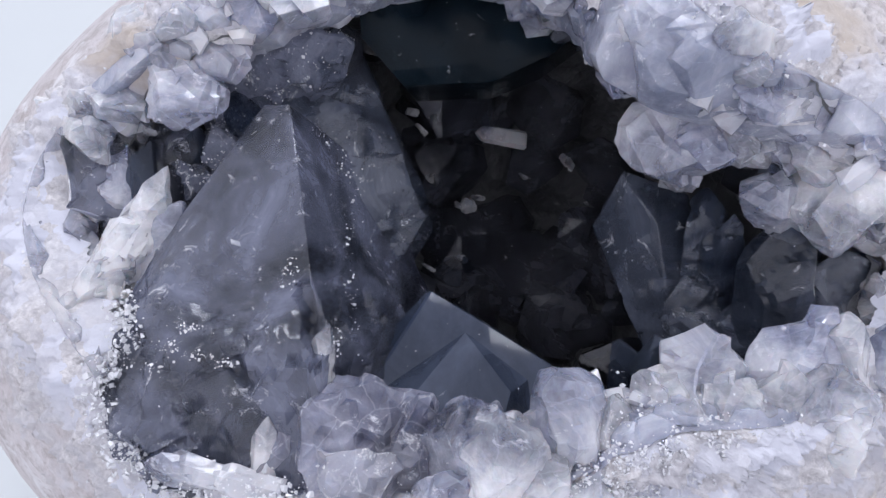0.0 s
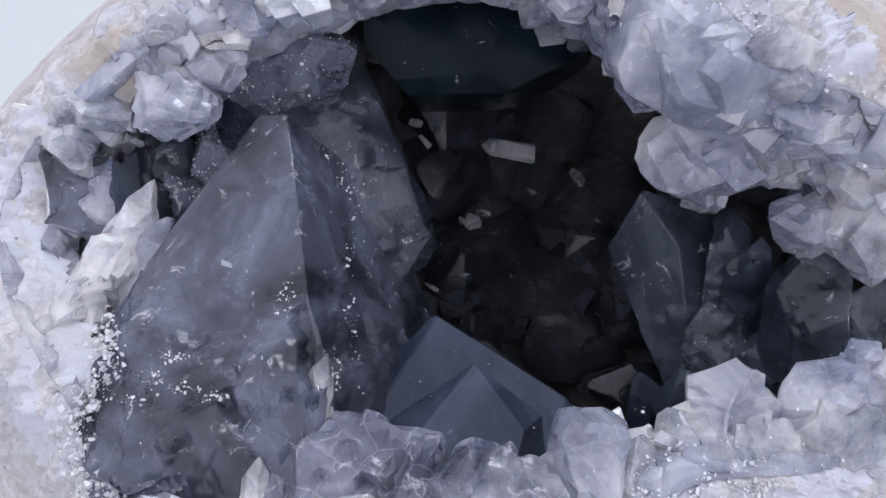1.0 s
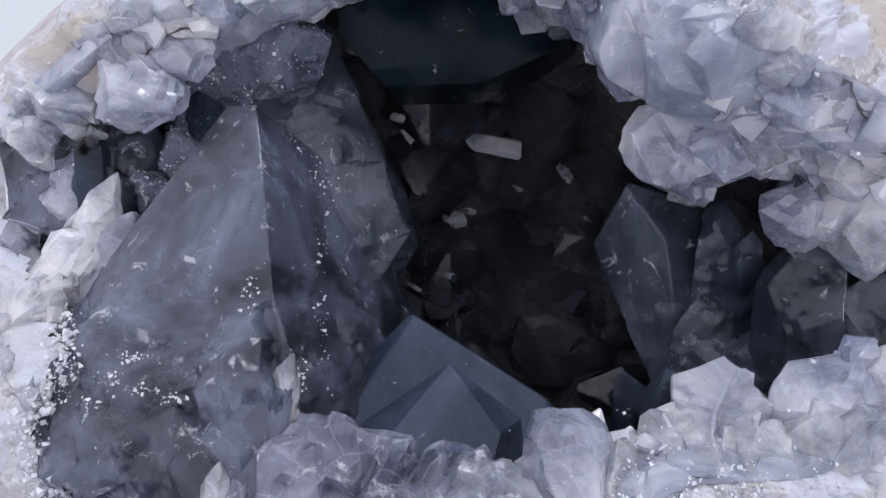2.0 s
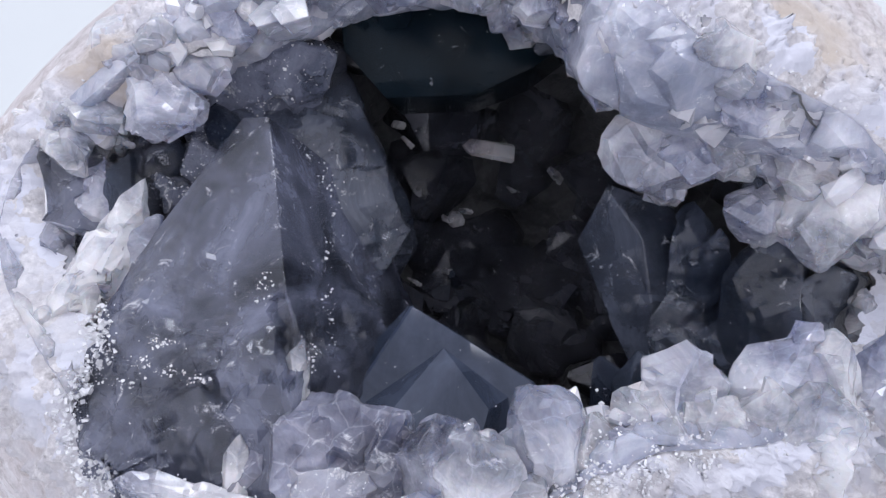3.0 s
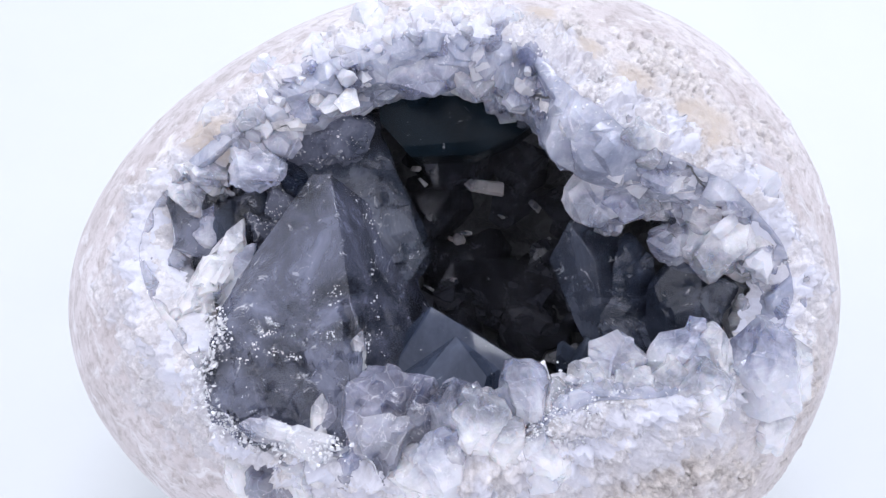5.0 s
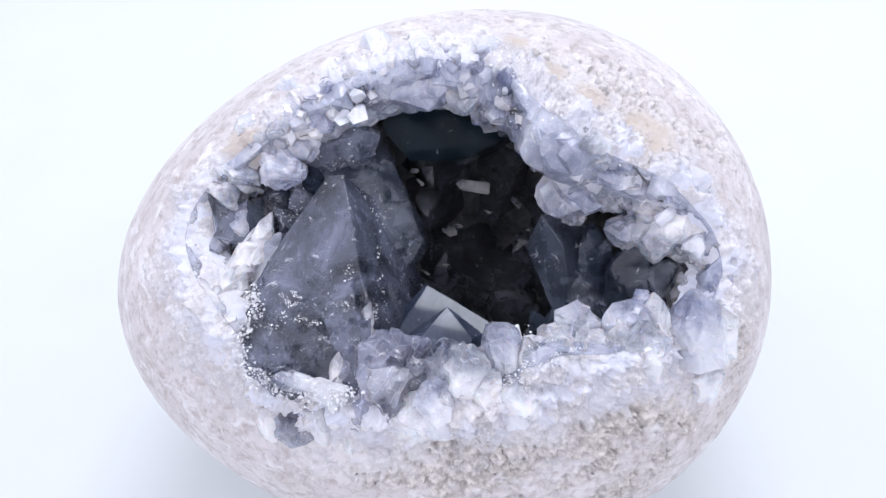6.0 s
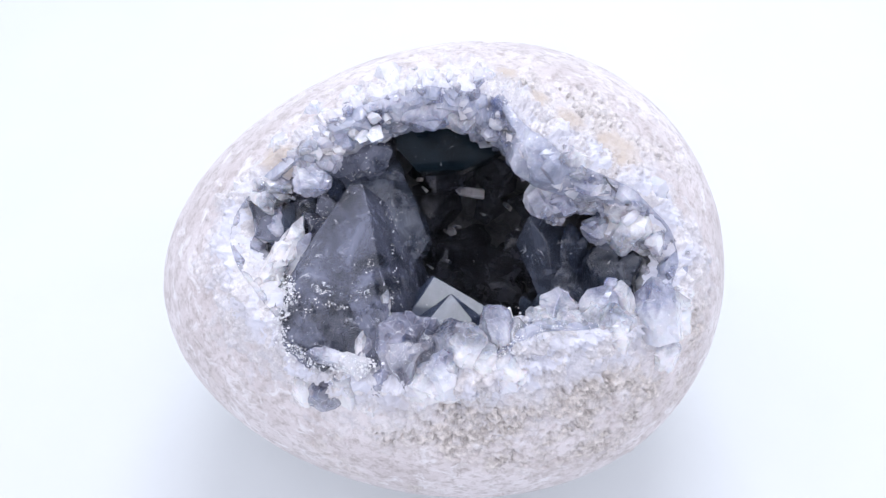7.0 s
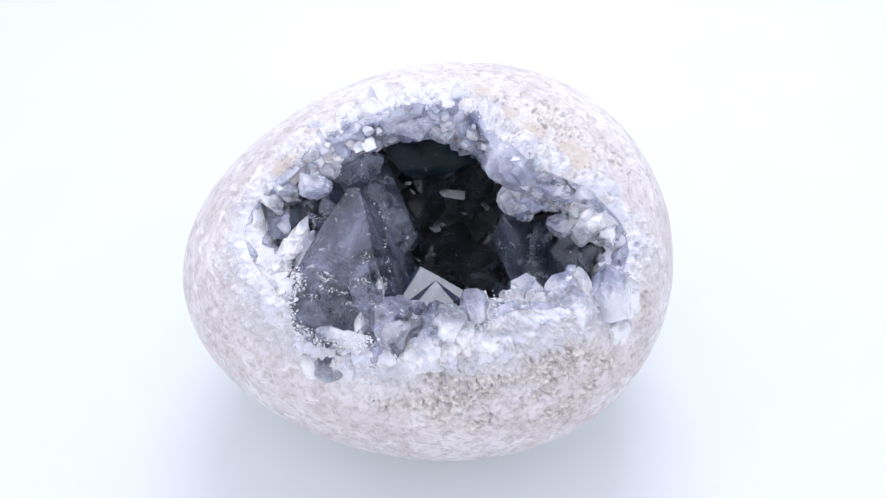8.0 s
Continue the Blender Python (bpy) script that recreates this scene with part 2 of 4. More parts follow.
BLUE_WALL = crystal_material("celestite_wall", (0.37, 0.41, 0.55), (0.73, 0.755, 0.86), 0.6, 0.08, 0.3, 0.2, chips=1.2, facets=0.4, size=4.5, seams=0.06)
GRAIN = crystal_material("white_grains", (0.80, 0.81, 0.85), (0.90, 0.91, 0.93), 0.25, 0.25, 0.0, 0.2)

# ---------------------------------------------------------------- setting


def mesh_object(name, verts, faces, material, parent=None, smooth=False):
    me = bpy.data.meshes.new(name)
    me.from_pydata(verts, [], faces)
    me.materials.append(material)
    if smooth:
        me.polygons.foreach_set("use_smooth", [True] * len(me.polygons))
    ob = new(name, me)
    ob.parent = parent
    return ob


def white_sweep():
    """One sheet of white paper that lies flat under the geode and sweeps up behind it."""
    cut = [(-0.9, 0.0), (0.55, 0.0)]
    cut += [(0.55 + 0.35 * math.sin(a), 0.35 - 0.35 * math.cos(a)) for a in [radians(d) for d in range(5, 91, 5)]]
    cut += [(0.9, 1.3)]
    verts = [(x, y, z) for x in (-1.1, 1.1) for y, z in cut]
    n = len(cut)
    faces = [(i, n + i, n + i + 1, i + 1) for i in range(n - 1)]
    ob = mesh_object("ground", verts, faces, PAPER, smooth=True)
    return tagged(ob, "seamless white paper backdrop, bright and clean", "backdrop", kind="structure")


white_sweep()

# ---------------------------------------------------------------- geode body
CENTRE, AXES = np.array([-0.272, 7.050, 1.899]), (4.194, 3.465, 3.369)
LEAN, TURN, TAPER = 0.1085, 0.019, -0.249
HEART = np.array([0.1, 5.4, 2.05])


def egg_level(p):
    """1 on the egg's surface, less inside."""
    d = p - CENTRE
    x = math.cos(LEAN) * d[..., 0] + math.sin(LEAN) * d[..., 2]
    z = -math.sin(LEAN) * d[..., 0] + math.cos(LEAN) * d[..., 2]
    x, y = math.cos(TURN) * x + math.sin(TURN) * d[..., 1], -math.sin(TURN) * x + math.cos(TURN) * d[..., 1]
    u = x / AXES[0]
    return np.sqrt(u**2 + ((y / AXES[1]) ** 2 + (z / AXES[2]) ** 2) * np.exp(TAPER * np.clip(u, -1.5, 1.5)))


def egg_reach(way, level=1.0):
    """How far the egg's surface lies from the heart of the cavity along unit ways."""
    low, high = np.zeros(way.shape[:-1]), np.full(way.shape[:-1], 10.0)
    for _ in range(36):
        mid = (low + high) / 2
        inside = egg_level(HEART + way * mid[..., None]) < level
        low, high = np.where(inside, mid, low), np.where(inside, high, mid)
    return low


def way_of(azimuth, polar):
    """Unit ways: azimuth round the opening (0: right, 90: up), polar angle from straight out of it, in degrees."""
    a, p = np.radians(azimuth), np.radians(polar)
    return np.stack([np.cos(a) * np.sin(p), -np.cos(p), np.sin(a) * np.sin(p)], -1)


# Polar angle of the opening's edge and of the broken crust's outer edge, every 15 degrees round.
MOUTH = [71, 61, 49, 46.5, 48, 54, 57.5, 61, 62, 63.5, 64.5, 69, 72, 66, 62, 61, 54, 48, 45, 43.5, 43, 45, 56, 69]
BROKEN = [84, 80.7, 75.5, 72.5, 70, 72.7, 75, 73.4, 71.4, 69, 72, 76.6, 80.8, 81, 79, 78, 78, 75.8, 73.3, 79, 85.6, 87.6, 87, 85.8]


def round_about(table, azimuth):
    """A smooth closed curve through values 15 degrees apart."""
    a = (np.asarray(azimuth, float) % 360) / 15
    i = np.floor(a).astype(int)
    f = a - i
    t = np.array(table)
    p0, p1, p2, p3 = (t[(i + k) % len(t)] for k in (-1, 0, 1, 2))
    return p1 + 0.5 * f * (p2 - p0 + f * (2 * p0 - 5 * p1 + 4 * p2 - p3 + f * (3 * (p1 - p2) + p3 - p0)))


def mouth_at(azimuth):
    """The ragged edge of the mouth."""
    az = np.atleast_1d(np.asarray(azimuth, float))
    ring = [(math.cos(radians(a)) * 3.2, math.sin(radians(a)) * 3.2, 1.7) for a in az]
    jag = np.array([noise.fractal(Vector(p) * 2.2, 0.7, 2.0, 5) for p in ring])
    out = round_about(MOUTH, az) + 0.7 * jag
    return out if np.ndim(azimuth) else float(out[0])


def fractal(points, scale, octaves=5, rough=0.55, shift=0.0):
    """Smooth noise of about -1 to 1 at points."""
    out = np.empty(len(points))
    off = Vector((shift, shift * 0.7, -shift))
    for n, p in enumerate(points):
        out[n] = noise.fractal(Vector(p) * scale + off, rough, 2.0, octaves)
    return out


def to_world(p):
    m = np.array(GEODE)
    return p @ m[:3, :3].T + m[:3, 3]


def ring_sheet(name, points, material, parent, cap=False, smooth=False):
    """A sheet from an array of rings (rows, round, 3), closed round."""
    rows, cols = points.shape[:2]
    i, j = np.meshgrid(np.arange(rows - 1), np.arange(cols), indexing="ij")
    k = (j + 1) % cols
    faces = np.stack([i * cols + j, i * cols + k, (i + 1) * cols + k, (i + 1) * cols + j], -1).reshape(-1, 4).tolist()
    verts = to_world(points.reshape(-1, 3))
    if cap:
        verts = np.vstack([verts, verts[-cols:].mean(0)])
        last = (rows - 1) * cols
        faces += [(last + n, last + (n + 1) % cols, rows * cols) for n in range(cols)]
    return mesh_object(name, verts.tolist(), faces, material, parent, smooth)


geode = new("geode")
tagged(geode, "egg-shaped polished geode with a hollow of pale blue crystals", "geode")


def broken_planes(points, scale):
    """Heights of small tilted planes at points, as on broken crystal."""
    out = np.empty(len(points))
    for n, p in enumerate(points):
        q = Vector(p) * scale
        spot = noise.voronoi(q)[1][0]
        tilt = noise.cell_vector(spot * 37.0) - Vector((0.5, 0.5, 0.5))
        out[n] = (q - spot).dot(tilt) / scale
    return out


def lip_point(az, s):
    """Points of the bevelled edge of the mouth, at azimuths and one depth s (0: at the rind, 1: in the hollow), and the way across."""
    way = way_of(az, mouth_at(az))
    start = HEART + way * (egg_reach(way) - 0.05)[:, None]
    even_way = way_of(az, round_about(MOUTH, az))
    even = HEART + even_way * (egg_reach(even_way) - 0.05)[:, None]
    across = even - HEART
    across[:, 1] = 0
    across /= np.linalg.norm(across, axis=1)[:, None]
    shelf = 0.34 - 0.30 * np.exp(-(((az - 188) / 38) ** 2)) - 0.22 * np.exp(-(((az - 295) / 48) ** 2))
    inward = (shelf * math.sin(min(s * 1.35, 1.0) * math.pi / 2) - 0.6 * max(s - 0.70, 0))[:, None]
    ease = min(s / 0.25, 1.0)
    bench = (0.85 * np.exp(-(((az - 192) / 26) ** 2)) * max(s - 0.3, 0) / 0.7)[:, None]
    return start * (1 - ease) + even * ease - across * (inward + bench) + np.array([0, 0.80 * s**1.2, 0]), across


def druse_seeds():
    """Middles, sizes and facets of the crystals that have grown together round the mouth."""
    rnd = np.random.default_rng(14)
    spots, sizes = [], []
    for n in range(1000):
        az = np.array([360 * (n * 0.618034 % 1)])
        if n % 5 < 3:
            spots.append(lip_point(az, rnd.random() ** 0.9)[0][0])
            sizes.append(0.12 + 0.26 * rnd.random() ** 2)
        else:
            share = rnd.random() ** 1.4
            polar = mouth_at(az) + (round_about(BROKEN, az) - mouth_at(az)) * 0.55 * share
            way = way_of(az, polar)
            spots.append((HEART + way * egg_reach(way)[:, None])[0])
            sizes.append((0.08 + 0.24 * rnd.random() ** 2) * (1.1 - 0.5 * share))
    for n in range(520):
        az = rnd.uniform(205, 365, 1)
        share = rnd.random()
        polar = mouth_at(az) + (round_about(BROKEN, az) - mouth_at(az)) * 0.62 * share
        way = way_of(az, polar)
        spots.append((HEART + way * egg_reach(way)[:, None])[0])
        sizes.append(0.06 + 0.12 * rnd.random() ** 2)
    turns = np.linalg.qr(rnd.normal(size=(len(spots), 3, 3)))[0]
    slopes = rnd.uniform(0.6, 1.5, (len(spots), 6, 1))
    facets = np.concatenate([turns, -turns], 1) * slopes
    tilts = rnd.normal(0, 0.28, (len(spots), 3))
    return np.array(spots), np.array(sizes), facets, tilts


SEEDS = druse_seeds()


def druse_height(points):
    """How high blunt crystals, grown together, stand at points of the mouth's edge."""
    out = np.full(len(points), -0.04)
    for spot, size, facets, tilt in zip(*SEEDS):
        near = np.nonzero(np.abs(points - spot).max(1) < size * 1.3)[0]
        d = points[near] - spot
        fall = np.maximum((d @ facets.T).max(1) - 0.16 * size, 0)
        out[near] = np.maximum(out[near], 0.42 * size + d @ tilt - 1.15 * fall)
    return out


# Tan stains on the rind: middle and radius.
STAINS = [((1.99, 4.25, 3.13), 0.30), ((1.03, 4.23, 3.73), 0.16), ((-2.13, 4.34, 2.99), 0.24), ((1.43, 4.18, 3.45), 0.18), ((0.68, 4.47, 4.14), 0.12)]


def build_outside():
    """The egg's outside: chalky and broken by the mouth, pitted underneath, polished further round."""
    cols = 1000
    az = np.linspace(0, 360, cols, endpoint=False)
    mouth, edge = mouth_at(az), round_about(BROKEN, az)
    front = np.linspace(0, 1, 170)[:, None]
    back = np.linspace(0, 1, 45)[1:, None] ** 1.3
    far = edge + 16
    polar = np.vstack([mouth + (far - mouth) * front, far + (178.5 - far) * back])
    azs = np.broadcast_to(az, polar.shape)
    way = way_of(azs, polar)
    reach = egg_reach(way)
    p = (HEART + way * reach[..., None]).reshape(-1, 3)
    lumps = fractal(p, 1.7, 4, 0.6).reshape(reach.shape)
    grit = fractal(p, 8, 4, 0.7, 3.0).reshape(reach.shape)
    cells = fractal(p, 11, 3, 0.6, 7.0).reshape(reach.shape)
    share = (polar - mouth) / (edge - mouth)
    broken = np.clip(1.25 - share + 0.45 * lumps + 0.3 * grit, 0, 1)
    under = np.clip(1.6 - np.abs((azs - 300 + 180) % 360 - 180) / 36, 0, 1) * np.clip((share - 0.3) / 0.25, 0, 1) * np.clip((1.25 - share) / 0.4, 0, 1)
    pitted = np.clip(under * (0.9 + 1.6 * lumps) + 0.9 * np.clip(lumps - 0.12, 0, 1) * np.clip((azs - 180) / 60, 0, 1) * np.clip((360 - azs) / 60, 0, 1), 0, 1)
    speckled = np.clip(1.5 - np.abs(azs - 42) / 28, 0, 1) * np.clip((share - 0.25) / 0.2, 0, 1) * np.clip((1.2 - share) / 0.4, 0, 1)
    pitted = np.maximum(pitted, np.clip(speckled * (0.35 + 1.3 * lumps + 0.8 * grit), 0, 0.75))
    stain = np.zeros(len(p))
    for middle, radius in STAINS:
        far_off = np.linalg.norm(p - np.array(middle), axis=1) / radius
        stain = np.maximum(stain, np.clip(2.2 - 1.7 * (far_off + 0.35 * lumps.ravel() + 0.25 * grit.ravel()), 0, 1))
    stain = stain.reshape(reach.shape)
    near = np.clip(1 - share / 0.6, 0, 1).ravel()
    rise = np.zeros(len(p))
    some = near > 0
    rise[some] = near[some] ** 0.7 * (0.75 * druse_height(p[some]) + 0.45 * broken_planes(p[some], 7.5))
    rise = rise.reshape(reach.shape) * np.clip(share / 0.10, 0.15, 1)
    lip = np.clip((0.10 + 0.12 * lumps + 0.08 * grit - share) / 0.10, 0, 1)
    pits = np.clip(cells - 0.12, 0, 1) + 0.8 * np.clip(grit - 0.25, 0, 1)
    depth = broken * (0.045 * lumps + 0.085 * grit) * (1 - 0.7 * stain) - 0.26 * pits * pitted * (1 - stain)
    reach = reach + depth + 0.006 * lumps - 0.02 * broken - 0.03 * lip + rise
    reach[0] -= 0.35
    ob = ring_sheet("rind", HEART + way * reach[..., None], SHELL, geode, cap=True, smooth=True)
    for name, values in (("broken", broken), ("pitted", pitted), ("stain", stain), ("near", near)):
        layer = ob.data.attributes.new(name, "FLOAT", "POINT")
        layer.data.foreach_set("value", np.append(values.ravel(), 0).astype(np.float32))
    return tagged(ob, "polished pinkish-grey rind, chalky white and pitted by the mouth")


def hollow_reach(way, az, polar):
    """The wall of the hollow: close under the crust at the mouth, an oval bowl further in."""
    bowl = 1 / np.sqrt((way[..., 0] / 2.35) ** 2 + (way[..., 1] / 1.75) ** 2 + (way[..., 2] / 1.65) ** 2)
    return np.minimum(bowl, egg_reach(way) * 0.9)


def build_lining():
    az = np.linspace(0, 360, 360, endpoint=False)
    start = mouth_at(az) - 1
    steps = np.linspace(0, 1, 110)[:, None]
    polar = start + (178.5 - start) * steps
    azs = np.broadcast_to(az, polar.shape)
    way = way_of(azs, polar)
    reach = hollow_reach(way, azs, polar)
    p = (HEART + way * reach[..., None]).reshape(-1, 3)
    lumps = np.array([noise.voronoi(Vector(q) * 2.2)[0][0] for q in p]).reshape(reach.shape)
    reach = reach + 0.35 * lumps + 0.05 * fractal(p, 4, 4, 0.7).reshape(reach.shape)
    tagged(ring_sheet("lining", HEART + way * reach[..., None], LINING, geode, cap=True), "crystalline lining of the hollow, its shade put into the colour")


def build_lip():
    """The bevelled edge of the mouth: pale crystal that slopes in before the hollow widens behind it."""
    az = np.linspace(0, 360, 1300, endpoint=False)
    steps = np.linspace(0, 1, 120)
    p = np.array([lip_point(az, s)[0] for s in steps])
    across = lip_point(az, 0.5)[1]
    flat = p.reshape(-1, 3)
    rise = druse_height(flat) + 0.05 * fractal(flat, 1.6, 3, 0.5, 5.0)
    near = steps.repeat(len(az))
    out = np.tile(-across, (len(steps), 1)) * 0.7 + np.array([0, -0.7, 0])
    flat = flat + out * ((rise - 0.03) * np.clip(near * 10, 0, 1))[:, None]
    ob = tagged(ring_sheet("lip", flat.reshape(p.shape), BLUE_WALL, geode), "pale blue crystalline lip of the hollow")
    # Beside the great crystal the lip is chalky.
    ob.data.materials.append(PALE)
    chalky = (np.abs(az - 196) < 32)[None, :] & (steps[:-1] < 0.45)[:, None]
    ob.data.polygons.foreach_set("material_index", chalky.ravel().astype(np.int32))


build_outside()
build_lip()
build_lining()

# ---------------------------------------------------------------- crystals
GROWN = []
# How deep and how finely the faces of each kind of crystal are broken.
WEAR = {"celestite": (0.36, 3.6), "milky_celestite": (0.45, 4.2), "corroded_celestite": (0.5, 4.5), "smoky_celestite": (0.03, 2.6),
        "cloudy_celestite": (0.14, 2.6), "shaded_celestite": (0.12, 3.0), "frosted_celestite": (0.6, 4.5)}


def cut_solid(m, size, planes, worn=0.0, chips=0, rnd=None):
    """A convex solid: a box of half sizes, at the pose m, cut by planes (normal, offset) in its own space."""
    bm = bmesh.new()
    bmesh.ops.create_cube(bm, size=2.0, matrix=Matrix.Diagonal((*size, 1)))
    for n, d in planes:
        n = Vector(n).normalized()
        cut = bmesh.ops.bisect_plane(bm, geom=bm.verts[:] + bm.edges[:] + bm.faces[:], plane_co=n * d, plane_no=n, clear_outer=True)
        edges = [e for e in cut["geom_cut"] if isinstance(e, bmesh.types.BMEdge)]
        if len(edges) > 2:
            bmesh.ops.contextual_create(bm, geom=edges)
    for _ in range(chips):
        a, e = rnd.uniform(0, math.tau), radians(rnd.uniform(35, 95))
        n = Vector((math.cos(a) * math.sin(e), math.sin(a) * math.sin(e), math.cos(e)))
        reach = max(n.dot(v.co) for v in bm.verts)
        d = reach - rnd.uniform(0.04, 0.16) * min(size[0], size[1]) * 2
        cut = bmesh.ops.bisect_plane(bm, geom=bm.verts[:] + bm.edges[:] + bm.faces[:], plane_co=n * d, plane_no=n, clear_outer=True)
        edges = [e for e in cut["geom_cut"] if isinstance(e, bmesh.types.BMEdge)]
        if len(edges) > 2:
            bmesh.ops.contextual_create(bm, geom=edges)
    if worn:
        bmesh.ops.bevel(bm, geom=bm.edges[:], offset=worn, segments=1, affect="EDGES", profile=0.5, clamp_overlap=True)
    bmesh.ops.recalc_face_normals(bm, faces=bm.faces[:])
    bm.transform(GEODE @ m)
    return bm


def weathered(bm, step, amount, scale, swirl=0.0):
    """Breaks a solid's faces into small tilted planes. step: the finest edge; amount: how deep, a number or a function of the place."""
    back = GEODE.inverted()
    bmesh.ops.triangulate(bm, faces=bm.faces[:])
    for _ in range(6):
        long = [e for e in bm.edges if e.calc_length() > step * UNIT * 1.5]
        if not long:
            break
        bmesh.ops.subdivide_edges(bm, edges=long, cuts=1)
        bmesh.ops.triangulate(bm, faces=[f for f in bm.faces if len(f.verts) > 3])
    bm.normal_update()
    places = [back @ v.co for v in bm.verts]
    rise = broken_planes(places, scale) + 0.5 * broken_planes(places, scale * 2.3)
    if swirl:
        rise = rise + swirl * fractal(places, 3.0, 4, 0.6, 2.0)
    ways = [v.normal.copy() for v in bm.verts]
    for v, p, r, way in zip(bm.verts, places, rise, ways):
        v.co += way * float(r) * UNIT * (amount(p) if callable(amount) else amount)
    return bm


def part(name, bm, material, parent, label=""):
    me = bpy.data.meshes.new(name)
    bm.to_mesh(me)
    bm.free()
    me.materials.append(material)
    ob = new(name, me)
    ob.parent = parent
    return tagged(ob, label)


def axis_frame(tip, base, roll):
    """A pose at base whose z points to tip and whose x lies across the opening, turned about z by roll degrees; and the length."""
    way = Vector(tip) - Vector(base)
    z = way.normalized()
    x = Vector((0, 1, 0)).cross(z)
    x = x.normalized() if x.length > 0.05 else Vector((1, 0, 0))
    y = z.cross(x)
    m = Matrix((x, y, z)).transposed().to_4x4()
    return Matrix.Translation(base) @ m @ pose(0, 0, 0, 0, 0, roll), way.length


def crystal(tip, base, wide, thick, roll=0.0, slopes=(48, 52, 62, 66), material=None, worn=0.012, seed=0, skew=0.0, label="", loose=None):
    """A celestite prism from base to tip with six sides and a chisel end; slopes: the tilt of its four end faces; skew: the tip's shift across."""
    rnd = random.Random(seed)
    m, length = axis_frame(tip, base, roll)
    w, d = wide / 2, thick / 2
    planes = [((0, 0, -1), 0.0)]
    side = rnd.uniform(28, 44)
    for a in (side, 180 - side, 180 + side, -side):
        r = radians(a + rnd.uniform(-7, 7))
        planes.append(((math.cos(r), math.sin(r), rnd.uniform(-0.05, 0.10)), math.hypot(w * math.cos(r), d * math.sin(r)) * rnd.uniform(0.80, 0.95)))
    for n, (a, s) in enumerate(zip((0, 180, 90, 270), slopes)):
        steep = s if n < 2 else max(s, 64)
        r, e = radians(a + rnd.uniform(-12, 12)), radians(steep)
        normal = Vector((math.cos(r) * math.sin(e), math.sin(r) * math.sin(e), math.cos(e)))
        planes.append((normal, normal.dot(Vector((skew * w, 0, length))) + (0.2 * d * rnd.random() if n > 1 else 0)))
    bm = cut_solid(m, (w, d, length), planes, worn * 0.4, rnd.randint(1, 3), rnd)
    if wide > (0.2 if loose is None else 0.12):
        weathered(bm, 0.045 if loose is None else 0.07, *WEAR.get((material or BLUE).name, (0.25, 4.0)))
    foot, back = bm.verts.layers.float.new("foot"), (GEODE @ m).inverted()
    for v in bm.verts:
        v[foot] = 1 - (back @ v.co).z / length
    if loose is not None:
        loose.append(bm)
        return None
    ob = part("crystal", bm, material or BLUE, geode, label)
    GROWN.append((ob, Vector(tip), Vector(base)))
    return ob


def joined(name, pieces, material, label):
    """Many small solids as one part."""
    verts, faces, feet = [], [], []
    for bm in pieces:
        base = len(verts)
        bm.verts.index_update()
        foot = bm.verts.layers.float["foot"]
        feet += [v[foot] for v in bm.verts]
        verts += [v.co[:] for v in bm.verts]
        faces += [[base + v.index for v in f.verts] for f in bm.faces]
        bm.free()
    ob = mesh_object(name, verts, faces, material, geode)
    ob.data.attributes.new("foot", "FLOAT", "POINT").data.foreach_set("value", feet)
    return tagged(ob, label, kind="stuff")


def gem(middle, half, planes, material, worn=0.012, label="", wear=None):
    """A broken or steeply grown crystal, given by its flat faces (normal, offset from its middle). wear: the numbers for weathered()."""
    bm = cut_solid(Matrix.Translation(middle), (half,) * 3, planes, worn)
    if wear:
        weathered(bm, *wear)
    return part("crystal", bm, material, geode, label)


def faces_at(middle, planes):
    """Planes given by normal and a point on each, as offsets from middle."""
    out = []
    for n, p in planes:
        n = Vector(n).normalized()
        out.append((n, n.dot(Vector(p) - Vector(middle))))
    return out


# The great smoky crystal: smooth towards its tip, broken and cloudy below.


def great_wear(p):
    return 0.22 * min(max((2.05 - p.z) / 0.7, 0), 1)


A = (-1.2, 4.9, 1.5)
gem(A, 2.2, faces_at(A, [
    ((-0.231, -0.918, 0.321), (-1.23, 4.55, 2.74)),
    ((0.12, -0.90, 0.42), (-1.07, 4.50, 2.72)),
    ((0.889, -0.255, 0.38), (-0.87, 4.20, 2.05)),
    ((-0.85, 0.235, 0.43), (-1.25, 4.56, 2.74)),
    ((0.1, 0.2, 1.0), (-1.14, 4.5, 2.74)),
    ((0.05, -1.0, 0.04), (-1.0, 4.03, 1.0)),
    ((0.9, -0.4, 0.0), (-0.60, 4.2, 1.1)),
    ((-0.97, -0.1, 0.0), (-1.93, 4.3, 1.2)),
    ((-0.75, -0.35, -0.55), (-1.82, 4.15, 0.76)),
    ((0, 0, -1), (-1.0, 4.3, 0.50)),
    ((0, 1, 0), (-1, 5.6, 2)),
]), CLOUDY, 0.004, "large smoky grey-blue pointed crystal, cloudy and broken below", (0.05, great_wear, 1.6, 0.25))

